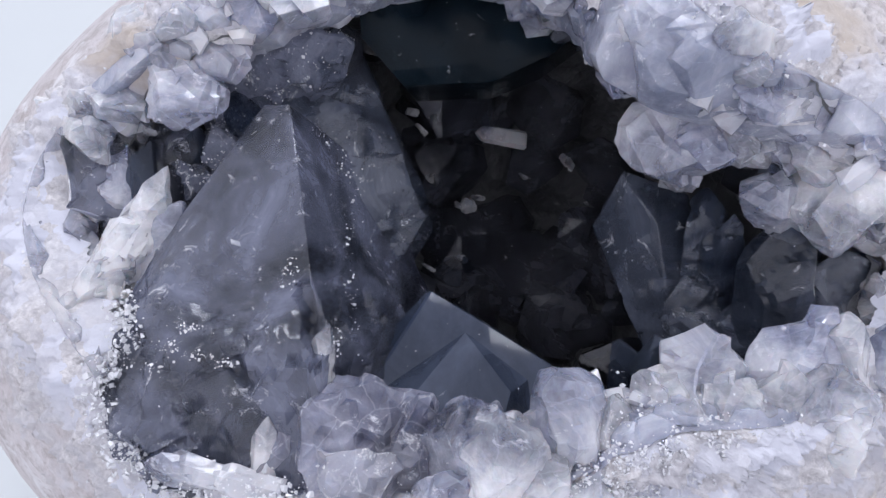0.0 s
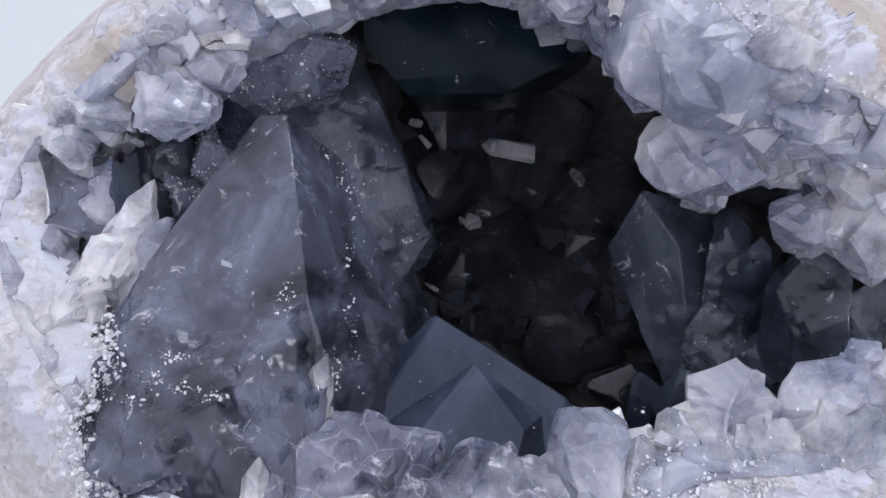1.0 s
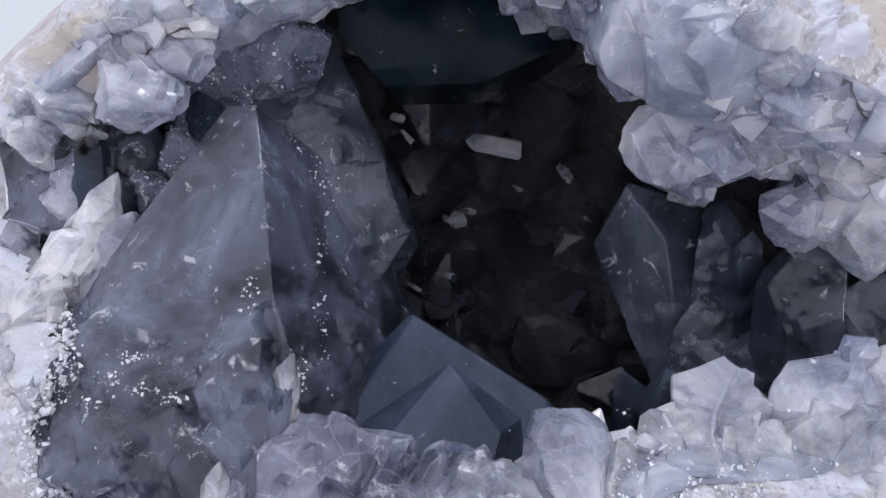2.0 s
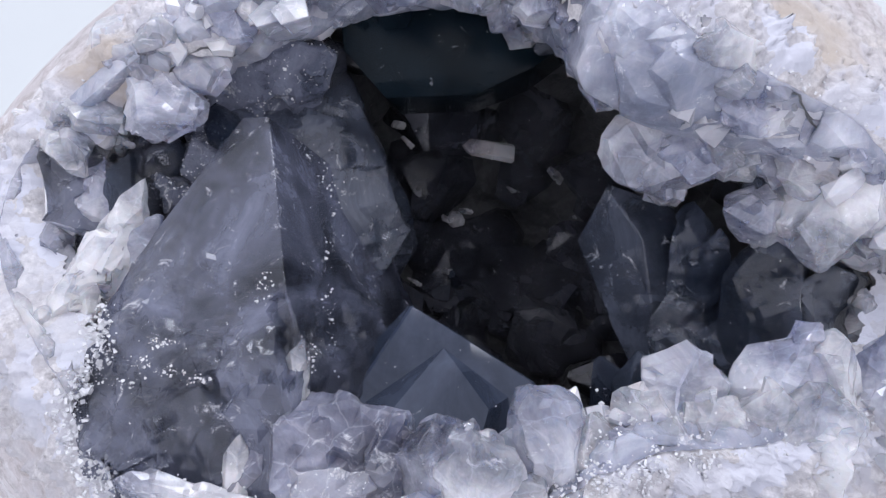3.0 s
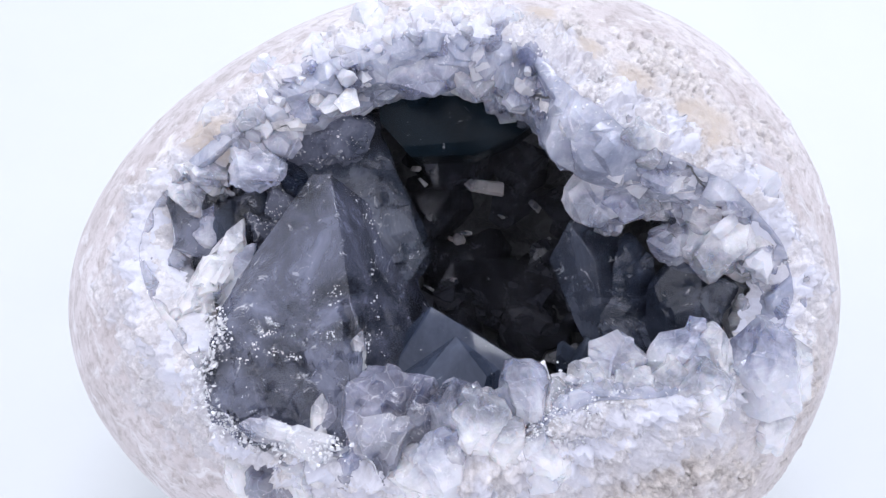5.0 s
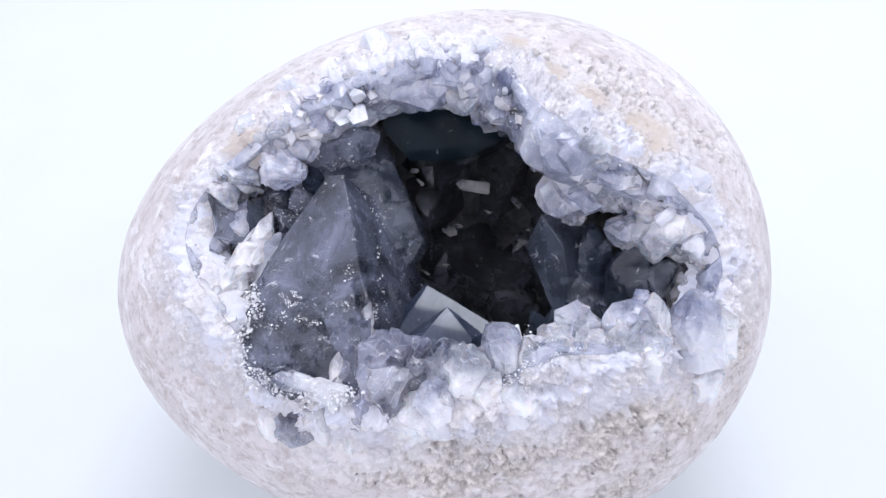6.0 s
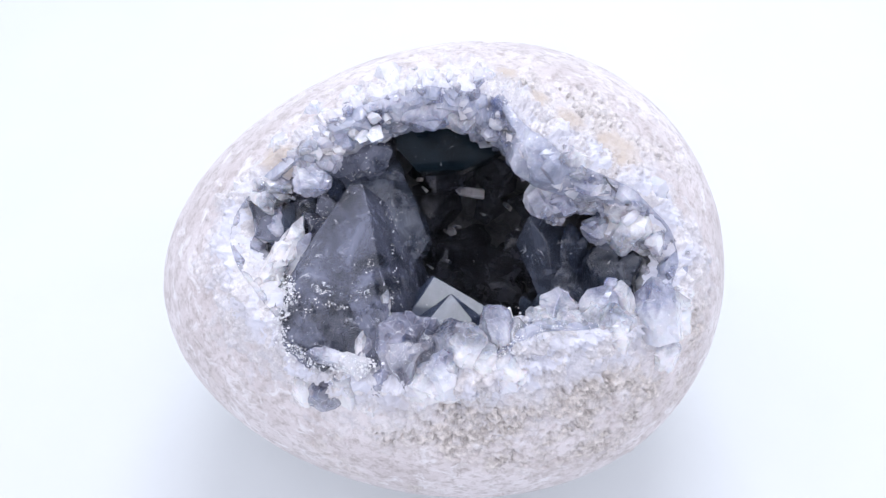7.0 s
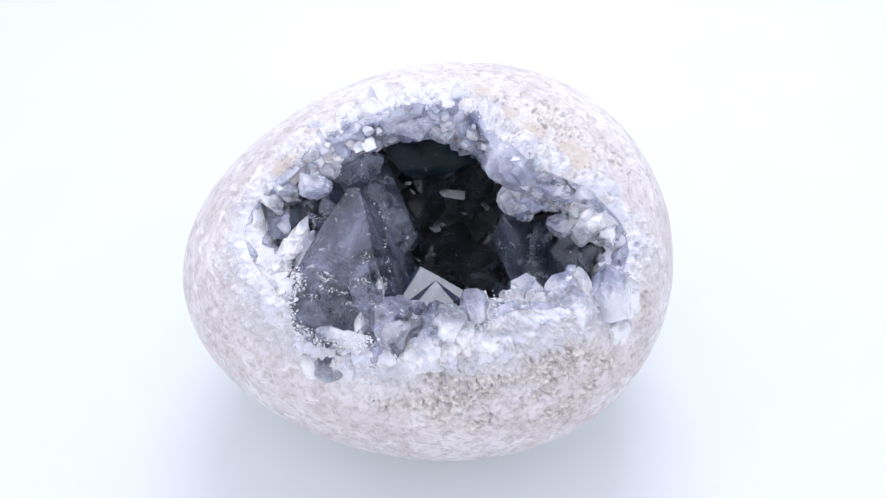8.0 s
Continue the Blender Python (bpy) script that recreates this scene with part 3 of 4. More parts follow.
# The roof-shaped pair at the bottom of the hollow: bright sloping fronts, one stepped before the other.
ROOF = (0.05, -0.8859, 0.4612)
B = (0.0, 5.0, 1.2)
gem(B, 1.2, faces_at(B, [
    ((0.05, -0.8938, 0.4457), (-0.2, 4.8, 1.61)),
    ((0.13, -0.882, 0.453), (0.183, 4.709, 1.385)),
    ((-0.681, -0.438, 0.587), (-0.2, 4.8, 1.61)),
    ((-0.72, 0.25, 0.64), (-0.23, 4.83, 1.63)),
    ((0.50, 0.35, 0.79), (-0.17, 4.83, 1.63)),
    ((0.8, -0.5, 0.3), (0.55, 4.6, 1.15)),
    ((-0.9, -0.4, 0.1), (-0.55, 4.5, 1.1)),
    ((0, 1, 0), (0, 5.7, 1.2)),
    ((0, 0, -1), (0, 5, 0.6)),
]), GLASSY, 0.012, "smoky crystal with a roof-shaped polished face")
B = (0.08, 4.6, 1.0)
gem(B, 0.8, faces_at(B, [
    (ROOF, (0.07, 4.28, 1.27)),
    ((-0.60, -0.42, 0.68), (0.06, 4.30, 1.36)),
    ((0.58, -0.42, 0.70), (0.08, 4.30, 1.36)),
    ((0, -1, 0.05), (0.08, 4.1, 1.1)),
    ((0, 1, 0.3), (0.07, 4.36, 1.36)),
    ((0.9, -0.4, 0), (0.42, 4.4, 1.1)),
    ((-0.9, -0.4, 0), (-0.35, 4.4, 1.1)),
    ((0, 0, -1), (0, 4.4, 0.75)),
]), GLASSY, 0.010, "smaller smoky crystal with a bright polished face")
# Two small bright plates below the upper lip.
for spot, half in (((-1.06, 4.28, 3.29), 0.09), ((-0.91, 4.29, 3.33), 0.11)):
    rim = [((math.cos(a), 0.1, math.sin(a)), half * k) for a, k in ((0.3, 0.8), (1.6, 1.1), (2.7, 0.75), (3.9, 1.0), (5.2, 0.95))]
    gem(spot, 0.3, [((0.188, -0.890, 0.416), 0.0), ((0, 1, 0), 0.14)] + rim, PALE, 0.006, "small five-sided crystal with a bright flat face")
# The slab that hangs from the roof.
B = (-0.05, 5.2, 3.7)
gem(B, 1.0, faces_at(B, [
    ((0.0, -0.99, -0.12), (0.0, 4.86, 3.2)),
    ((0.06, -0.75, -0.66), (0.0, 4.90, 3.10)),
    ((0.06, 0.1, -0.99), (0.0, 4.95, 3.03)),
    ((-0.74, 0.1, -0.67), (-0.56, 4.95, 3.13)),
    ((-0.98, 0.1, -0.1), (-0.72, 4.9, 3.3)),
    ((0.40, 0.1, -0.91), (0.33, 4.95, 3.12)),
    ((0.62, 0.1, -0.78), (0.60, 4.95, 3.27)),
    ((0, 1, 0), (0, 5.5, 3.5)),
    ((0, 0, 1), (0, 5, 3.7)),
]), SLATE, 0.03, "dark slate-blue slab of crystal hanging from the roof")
# The blue crystal on the far wall.
B = (1.3, 5.4, 1.9)
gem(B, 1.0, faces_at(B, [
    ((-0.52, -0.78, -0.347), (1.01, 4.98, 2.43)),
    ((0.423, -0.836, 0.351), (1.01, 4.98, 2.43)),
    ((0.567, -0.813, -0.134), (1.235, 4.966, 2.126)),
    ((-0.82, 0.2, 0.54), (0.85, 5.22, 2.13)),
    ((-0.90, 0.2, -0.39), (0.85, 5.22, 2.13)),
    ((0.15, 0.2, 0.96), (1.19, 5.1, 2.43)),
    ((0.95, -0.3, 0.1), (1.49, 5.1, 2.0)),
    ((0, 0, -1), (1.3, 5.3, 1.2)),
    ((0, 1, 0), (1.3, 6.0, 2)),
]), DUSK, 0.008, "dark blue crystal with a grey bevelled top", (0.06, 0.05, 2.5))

# The front lip of the hollow.
crystal((2.39, 4.15, 1.63), (2.52, 4.50, 0.97), 0.61, 0.49, 10, (40, 55, 60, 60), BLUE, 0.008, 21, 0.0)
crystal((2.72, 4.45, 1.52), (2.70, 4.70, 1.02), 0.49, 0.39, 40, (40, 55, 60, 60), PALE, 0.012, 22, 0.0)
crystal((1.90, 4.12, 1.62), (1.81, 4.50, 0.99), 0.58, 0.46, 15, (62, 50, 55, 60), BLUE, 0.008, 23, 0.2)
crystal((2.03, 4.10, 1.58), (2.17, 4.40, 1.01), 0.23, 0.21, 0, (60, 50, 60, 60), PALE, 0.012, 24, 0.0)
crystal((1.34, 4.10, 1.48), (1.36, 4.50, 0.97), 0.60, 0.48, 20, (52, 45, 60, 60), BLUE, 0.012, 25, 0.0)
crystal((1.02, 3.98, 1.27), (1.11, 4.30, 0.92), 0.32, 0.25, 0, (60, 60, 60, 60), PALE, 0.012, 26, 0.0)
crystal((0.57, 3.75, 1.27), (0.64, 4.20, 0.71), 0.52, 0.37, 5, (28, 70, 60, 60), BLUE, 0.012, 27, -0.35, label="upright pale blue crystal with a sloping chisel edge")
crystal((0.83, 3.90, 1.14), (0.83, 4.20, 0.72), 0.39, 0.31, 30, (45, 60, 60, 60), PALE, 0.012, 28, 0.0)
crystal((0.28, 3.66, 1.05), (0.34, 4.10, 0.52), 0.49, 0.34, 0, (40, 40, 50, 60), PALE, 0.012, 29, 0.0)
crystal((0.08, 3.75, 1.08), (0.12, 4.20, 0.50), 0.48, 0.34, 10, (45, 50, 60, 60), BLUE, 0.012, 30, 0.0)
crystal((1.67, 4.00, 1.30), (1.70, 4.40, 0.94), 0.50, 0.45, 30, (45, 50, 60, 60), PALE, 0.012, 31, 0.0)
crystal((1.41, 3.95, 1.25), (1.46, 4.30, 0.94), 0.36, 0.33, 10, (45, 50, 60, 60), PALE, 0.012, 32, 0.0)
crystal((1.20, 3.90, 1.13), (1.24, 4.20, 0.84), 0.33, 0.29, 10, (55, 50, 60, 60), PALE, 0.012, 33, 0.0)
crystal((1.09, 4.30, 1.43), (1.24, 4.70, 1.05), 0.35, 0.32, 20, (55, 50, 60, 60), SMOKE, 0.012, 34, 0.0)
crystal((0.93, 4.40, 1.38), (1.01, 4.80, 1.04), 0.22, 0.20, 20, (55, 50, 60, 60), SMOKE, 0.012, 35, 0.0)
crystal((1.94, 4.00, 1.34), (1.94, 4.40, 0.90), 0.60, 0.42, 0, (45, 50, 60, 60), PALE, 0.012, 36, 0.0)
crystal((2.64, 4.50, 0.98), (2.64, 4.80, 0.70), 0.43, 0.38, 0, (45, 50, 60, 60), PALE, 0.012, 37, 0.0)
crystal((0.47, 3.75, 0.84), (0.53, 4.10, 0.53), 0.45, 0.40, 20, (45, 50, 60, 60), PALE, 0.012, 38, 0.0)
crystal((0.75, 3.85, 0.80), (0.81, 4.10, 0.50), 0.48, 0.43, 50, (45, 40, 60, 60), PALE, 0.012, 39, 0.0)
crystal((0.02, 3.75, 0.77), (0.06, 4.10, 0.32), 0.51, 0.46, 20, (45, 50, 60, 60), BLUE, 0.012, 40, 0.0)
crystal((-0.16, 3.80, 0.58), (-0.16, 4.20, 0.25), 0.45, 0.41, 20, (45, 50, 60, 60), PALE, 0.012, 41, 0.0)
crystal((0.12, 3.80, 0.59), (0.13, 4.20, 0.26), 0.39, 0.35, 70, (45, 50, 60, 60), PALE, 0.012, 42, 0.0)

# The corroded violet crystals below the great one.
crystal((-0.39, 3.92, 1.15), (-0.45, 4.30, 0.36), 0.77, 0.46, 0, (18, 22, 55, 60), VIOLET, 0.02, 43, 0.1, label="corroded violet-grey crystal with a frosted face")
crystal((-0.12, 3.85, 1.08), (-0.18, 4.20, 0.53), 0.36, 0.29, 10, (30, 60, 60, 60), VIOLET, 0.012, 44, 0.0)
crystal((-0.40, 3.95, 0.26), (-0.43, 4.00, 0.78), 0.61, 0.31, 0, (62, 62, 60, 60), VIOLET, 0.012, 45, 0.0)
crystal((-0.65, 3.95, 0.63), (-0.60, 4.30, 0.21), 0.46, 0.32, 20, (40, 60, 60, 60), VIOLET, 0.012, 46, 0.0)
crystal((-1.53, 4.05, 1.02), (-1.59, 4.50, 0.48), 0.52, 0.37, 10, (30, 50, 60, 60), VIOLET, 0.012, 47, 0.0)
crystal((-1.15, 3.98, 1.15), (-1.22, 4.40, 0.51), 0.62, 0.37, 0, (35, 35, 50, 60), CLOUDY, 0.012, 48, 0.0)
crystal((-1.83, 4.20, 0.99), (-1.79, 4.60, 0.61), 0.48, 0.34, 20, (40, 60, 60, 60), VIOLET, 0.012, 49, 0.0)
crystal((-0.91, 3.95, 0.94), (-0.97, 4.30, 0.58), 0.36, 0.29, 20, (40, 60, 60, 60), VIOLET, 0.012, 50, 0.0)
crystal((-0.84, 4.00, 1.18), (-0.95, 4.40, 0.72), 0.36, 0.29, 20, (40, 60, 60, 60), CLOUDY, 0.012, 51, 0.0)
crystal((-1.53, 3.93, 0.66), (-0.82, 4.00, 0.49), 0.27, 0.13, 0, (40, 50, 70, 70), BLUE, 0.01, 52, 0, label="pale flat blade of crystal")
crystal((-0.66, 4.12, 1.40), (-0.71, 4.15, 0.94), 0.22, 0.14, 0, (70, 60, 70, 70), PALE, 0.012, 53, 0.0)
crystal((-0.90, 3.93, 0.94), (-0.94, 4.05, 0.54), 0.16, 0.09, 0, (60, 60, 70, 70), PALE, 0.012, 54, 0.0)
crystal((-0.65, 4.50, 1.39), (-0.61, 4.50, 1.03), 0.14, 0.08, 0, (70, 70, 70, 70), SMOKE, 0.012, 55, 0.0)
crystal((-1.39, 4.20, 0.41), (-1.35, 4.50, 0.09), 0.55, 0.38, 20, (35, 50, 60, 60), VIOLET, 0.012, 56, 0.0)
crystal((-1.07, 4.10, 0.50), (-1.09, 4.50, 0.15), 0.47, 0.33, 40, (35, 50, 60, 60), PALE, 0.012, 57, 0.0)
crystal((-1.65, 4.30, 0.42), (-1.59, 4.60, 0.11), 0.42, 0.29, 10, (35, 50, 60, 60), PALE, 0.012, 58, 0.0)
crystal((-1.01, 4.35, 0.30), (-1.05, 4.60, -0.02), 0.31, 0.25, 30, (55, 50, 60, 60), VIOLET, 0.012, 59, 0.0)
crystal((-2.28, 4.62, 2.39), (-2.26, 4.90, 1.84), 0.53, 0.43, 10, (45, 50, 60, 60), CLOUDY, 0.012, 60, 0.0)
crystal((-2.09, 4.66, 2.63), (-2.08, 5.00, 2.09), 0.48, 0.39, 30, (45, 40, 60, 60), CLOUDY, 0.012, 61, 0.0)
crystal((-2.44, 4.55, 1.89), (-2.34, 4.80, 1.44), 0.61, 0.49, 0, (45, 40, 60, 60), VIOLET, 0.012, 62, 0.0)
crystal((-0.79, 4.20, 0.40), (-0.80, 4.50, 0.07), 0.41, 0.33, 30, (55, 50, 60, 60), PALE, 0.012, 63, 0.0)

# The pale wing and the pocket beside it.
crystal((-1.79, 4.45, 2.32), (-2.17, 4.50, 1.57), 0.39, 0.19, 0, (62, 70, 70, 70), PALE, 0.01, 64, 0, label="white chalky blade of crystal")
crystal((-1.71, 4.52, 2.09), (-2.02, 4.60, 1.58), 0.37, 0.18, 0, (50, 60, 60, 60), BLUE, 0.012, 65, 0.0)
crystal((-1.95, 4.55, 2.51), (-2.27, 4.85, 1.78), 0.45, 0.27, 20, (60, 60, 60, 60), SMOKE, 0.012, 66, 0.0)
crystal((-2.09, 4.50, 2.46), (-2.38, 4.85, 1.78), 0.43, 0.30, 10, (60, 60, 60, 60), BLUE, 0.012, 67, 0.0)
crystal((-2.40, 4.50, 2.02), (-2.41, 4.80, 1.61), 0.53, 0.32, 0, (40, 60, 60, 60), BLUE, 0.012, 68, 0.0)
crystal((-1.71, 4.70, 2.64), (-1.92, 5.00, 2.21), 0.34, 0.27, 0, (60, 60, 60, 60), SMOKE, 0.012, 69, 0.0)
crystal((-1.88, 4.42, 2.10), (-2.23, 4.50, 1.54), 0.28, 0.17, 0, (55, 60, 70, 70), PALE, 0.012, 70, 0.0)
crystal((-1.99, 4.40, 1.81), (-2.24, 4.50, 1.44), 0.28, 0.17, 0, (55, 60, 70, 70), PALE, 0.012, 71, 0.0)

# Cloudy striped plates that fill the pocket.
for spot, lean, edge in (((-2.30, 4.64, 2.15), (-0.20, -0.96, 0.16), 0.48), ((-2.02, 4.62, 2.36), (0.42, -0.88, 0.18), 0.38)):
    rim = [((math.cos(a), 0.15, math.sin(a)), edge * k) for a, k in ((0.2, 0.9), (1.2, 1.0), (2.3, 0.95), (3.3, 1.0), (4.3, 1.1), (5.3, 0.9))]
    gem(spot, 0.8, [(lean, 0.0), ((0, 1, 0), 0.5)] + rim, CLOUDY, 0.01, "cloudy blue-grey plate of crystal", (0.04, 0.5, 3.4))

# The upper lip, from the wing to the roof.
crystal((-1.53, 4.42, 2.59), (-2.11, 4.75, 3.17), 0.50, 0.40, -20, (35, 40, 55, 60), BLUE, 0.008, 160, -0.2)
crystal((-1.2, 4.42, 3.21), (-1.77, 4.75, 3.72), 0.48, 0.38, 17, (42, 51, 55, 60), BLUE, 0.008, 161, 0.1)
crystal((-0.88, 4.42, 3.47), (-1.13, 4.7, 3.98), 0.36, 0.30, -6, (49, 42, 55, 60), BLUE, 0.008, 162, -0.1)
crystal((-1.69, 4.38, 2.87), (-2.21, 4.7, 3.26), 0.44, 0.36, 31, (36, 53, 55, 60), BLUE, 0.008, 163, 0.2)
crystal((-1.39, 4.48, 2.94), (-1.9, 4.8, 3.37), 0.40, 0.32, 8, (43, 44, 55, 60), BLUE, 0.008, 164, 0.0)
crystal((-1.95, 4.4, 2.62), (-2.45, 4.65, 2.9), 0.36, 0.30, -15, (50, 55, 55, 60), PALE, 0.008, 165, -0.2)
crystal((-2.11, 4.4, 2.44), (-2.66, 4.65, 2.68), 0.30, 0.26, 22, (37, 46, 55, 60), PALE, 0.008, 166, 0.1)
crystal((-0.68, 4.42, 3.68), (-0.84, 4.7, 4.26), 0.42, 0.32, -1, (44, 57, 55, 60), BLUE, 0.008, 167, -0.1)
crystal((-1.36, 4.80, 2.56), (-1.61, 5.00, 2.85), 0.30, 0.23, 0, (55, 60, 60, 60), SMOKE, 0.012, 73, 0.0)
crystal((-1.61, 4.50, 2.95), (-2.06, 4.80, 3.14), 0.66, 0.47, 0, (40, 55, 60, 60), PALE, 0.012, 74, 0.0)
crystal((-1.51, 4.60, 3.05), (-1.87, 4.80, 3.38), 0.47, 0.33, 0, (50, 55, 60, 60), BLUE, 0.012, 75, 0.0)
crystal((-1.35, 4.60, 3.21), (-1.65, 4.80, 3.50), 0.51, 0.36, 0, (50, 55, 60, 60), BLUE, 0.012, 76, 0.0)
crystal((-1.33, 4.45, 3.45), (-1.60, 4.75, 3.60), 0.59, 0.42, 0, (40, 55, 60, 60), BLUE, 0.012, 77, 0.0)
crystal((-1.26, 4.65, 3.32), (-1.43, 4.80, 3.62), 0.48, 0.34, 0, (50, 55, 60, 60), PALE, 0.012, 78, 0.0)
crystal((-1.81, 4.55, 2.75), (-2.16, 4.75, 2.84), 0.40, 0.29, 0, (50, 55, 60, 60), PALE, 0.012, 79, 0.0)
crystal((-1.96, 4.55, 2.55), (-2.27, 4.75, 2.67), 0.36, 0.26, 0, (50, 55, 60, 60), PALE, 0.012, 80, 0.0)
crystal((-1.07, 4.50, 3.58), (-1.36, 4.70, 3.87), 0.52, 0.36, 0, (50, 45, 60, 60), PALE, 0.012, 81, 0.0)
crystal((-0.91, 4.50, 3.58), (-1.11, 4.70, 3.96), 0.45, 0.33, 0, (50, 45, 60, 60), BLUE, 0.012, 82, 0.0)
crystal((-0.78, 4.50, 3.70), (-0.89, 4.70, 4.05), 0.39, 0.27, 0, (50, 45, 60, 60), PALE, 0.012, 83, 0.0)
crystal((-0.65, 4.55, 3.66), (-0.72, 4.75, 4.02), 0.43, 0.30, 0, (50, 45, 60, 60), BLUE, 0.012, 84, 0.0)
crystal((-1.52, 4.50, 3.23), (-1.84, 4.70, 3.41), 0.42, 0.29, 0, (50, 45, 60, 60), PALE, 0.012, 85, 0.0)
crystal((-0.86, 4.70, 3.57), (-0.93, 4.80, 3.71), 0.18, 0.09, 15, (40, 50, 70, 70), PALE, 0.012, 86, 0.0)
crystal((-0.20, 4.42, 3.41), (-0.27, 4.75, 3.99), 0.87, 0.52, 5, (28, 35, 55, 60), BLUE, 0.012, 87, 0.0)
crystal((0.18, 4.42, 3.34), (0.12, 4.75, 3.97), 0.72, 0.43, 0, (50, 45, 55, 60), PALE, 0.012, 88, 0.0)
crystal((-0.45, 4.50, 3.51), (-0.55, 4.75, 3.96), 0.44, 0.31, 0, (50, 45, 55, 60), PALE, 0.012, 89, 0.0)
crystal((0.39, 4.50, 3.30), (0.40, 4.75, 3.80), 0.45, 0.33, 0, (50, 45, 55, 60), BLUE, 0.012, 90, 0.0)
crystal((0.52, 4.55, 3.28), (0.57, 4.80, 3.76), 0.43, 0.30, 0, (50, 45, 55, 60), PALE, 0.012, 91, 0.0)
crystal((0.76, 4.60, 3.28), (0.76, 4.80, 3.71), 0.48, 0.34, 0, (40, 45, 55, 60), BLUE, 0.012, 92, 0.0)
crystal((0.63, 4.60, 3.24), (0.65, 4.80, 3.65), 0.31, 0.22, 0, (50, 45, 55, 60), PALE, 0.012, 93, 0.0)
crystal((0.25, 4.40, 3.67), (0.31, 4.60, 4.03), 0.55, 0.38, 30, (40, 45, 55, 60), PALE, 0.012, 94, 0.0)
crystal((-0.11, 4.45, 3.85), (-0.07, 4.60, 4.13), 0.64, 0.44, 30, (40, 45, 55, 60), PALE, 0.012, 95, 0.0)
crystal((-0.44, 4.50, 3.98), (-0.41, 4.65, 4.21), 0.55, 0.39, 30, (40, 45, 55, 60), PALE, 0.012, 96, 0.0)
crystal((1.01, 4.65, 3.16), (1.05, 4.90, 3.55), 0.59, 0.35, 0, (15, 25, 55, 60), SMOKE, 0.012, 97, 0.0)

# The swirled crystals on the other side.
crystal((0.89, 4.62, 2.83), (1.21, 4.85, 3.39), 0.48, 0.29, 0, (35, 55, 55, 60), BLUE, 0.012, 98, 0.0)
crystal((1.09, 4.55, 2.32), (1.46, 4.85, 2.95), 0.68, 0.48, 0, (35, 45, 50, 60), BLUE, 0.012, 99, 0.0, label="rounded swirled blue crystal with white seams")
crystal((1.42, 4.50, 2.37), (1.51, 4.80, 2.94), 0.64, 0.45, 10, (40, 35, 50, 60), BLUE, 0.012, 100, 0.0)
crystal((1.29, 4.70, 2.29), (1.34, 4.90, 2.57), 0.29, 0.23, 0, (40, 35, 50, 60), PALE, 0.012, 101, 0.0)
crystal((1.60, 4.50, 2.40), (1.72, 4.80, 2.89), 0.50, 0.35, 10, (40, 35, 50, 60), PALE, 0.012, 102, 0.0)
crystal((1.87, 4.50, 2.38), (1.90, 4.80, 2.95), 0.50, 0.35, 10, (50, 35, 50, 60), BLUE, 0.012, 103, 0.0)
crystal((2.00, 4.40, 2.29), (2.04, 4.70, 2.82), 0.35, 0.25, 10, (50, 35, 50, 60), PALE, 0.012, 104, 0.0)
crystal((2.12, 4.42, 1.90), (2.34, 4.75, 2.68), 0.66, 0.45, 10, (45, 50, 50, 60), PALE, 0.012, 105, 0.1, label="blocky pale blue crystal pointing down")
crystal((2.34, 4.45, 1.98), (2.51, 4.70, 2.46), 0.42, 0.30, 30, (45, 50, 50, 60), PALE, 0.012, 106, 0.0)
crystal((2.20, 4.30, 2.51), (2.32, 4.60, 2.75), 0.48, 0.39, 0, (40, 40, 50, 60), PALE, 0.012, 107, 0.0)
crystal((2.56, 4.55, 2.13), (2.67, 4.75, 2.47), 0.43, 0.34, 20, (40, 40, 50, 60), PALE, 0.012, 108, 0.0)
crystal((2.58, 4.55, 1.77), (2.72, 4.75, 2.00), 0.43, 0.34, 20, (40, 40, 50, 60), PALE, 0.012, 109, 0.0)
crystal((1.59, 4.52, 2.24), (2.13, 4.85, 2.23), 0.47, 0.28, 0, (50, 60, 60, 60), BLUE, 0.012, 110, 0.0, label="dark blue wedge of crystal")
crystal((1.77, 4.60, 2.46), (1.91, 4.80, 2.35), 0.25, 0.22, 20, (50, 60, 60, 60), DUSK, 0.012, 111, 0.0)

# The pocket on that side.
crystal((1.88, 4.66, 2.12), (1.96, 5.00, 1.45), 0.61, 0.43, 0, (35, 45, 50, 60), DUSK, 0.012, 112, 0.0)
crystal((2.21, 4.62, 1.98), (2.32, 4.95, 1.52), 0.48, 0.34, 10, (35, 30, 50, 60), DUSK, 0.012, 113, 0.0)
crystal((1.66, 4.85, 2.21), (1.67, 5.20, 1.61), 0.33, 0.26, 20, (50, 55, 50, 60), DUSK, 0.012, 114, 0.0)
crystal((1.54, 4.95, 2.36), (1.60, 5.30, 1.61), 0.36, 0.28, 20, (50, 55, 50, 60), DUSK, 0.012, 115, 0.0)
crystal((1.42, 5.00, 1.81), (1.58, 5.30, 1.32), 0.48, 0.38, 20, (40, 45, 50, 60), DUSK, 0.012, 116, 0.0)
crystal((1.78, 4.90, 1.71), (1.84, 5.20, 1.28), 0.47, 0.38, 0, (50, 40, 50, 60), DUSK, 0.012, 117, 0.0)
crystal((2.40, 4.60, 1.82), (2.54, 4.90, 1.52), 0.43, 0.35, 20, (50, 40, 50, 60), PALE, 0.012, 118, 0.0)

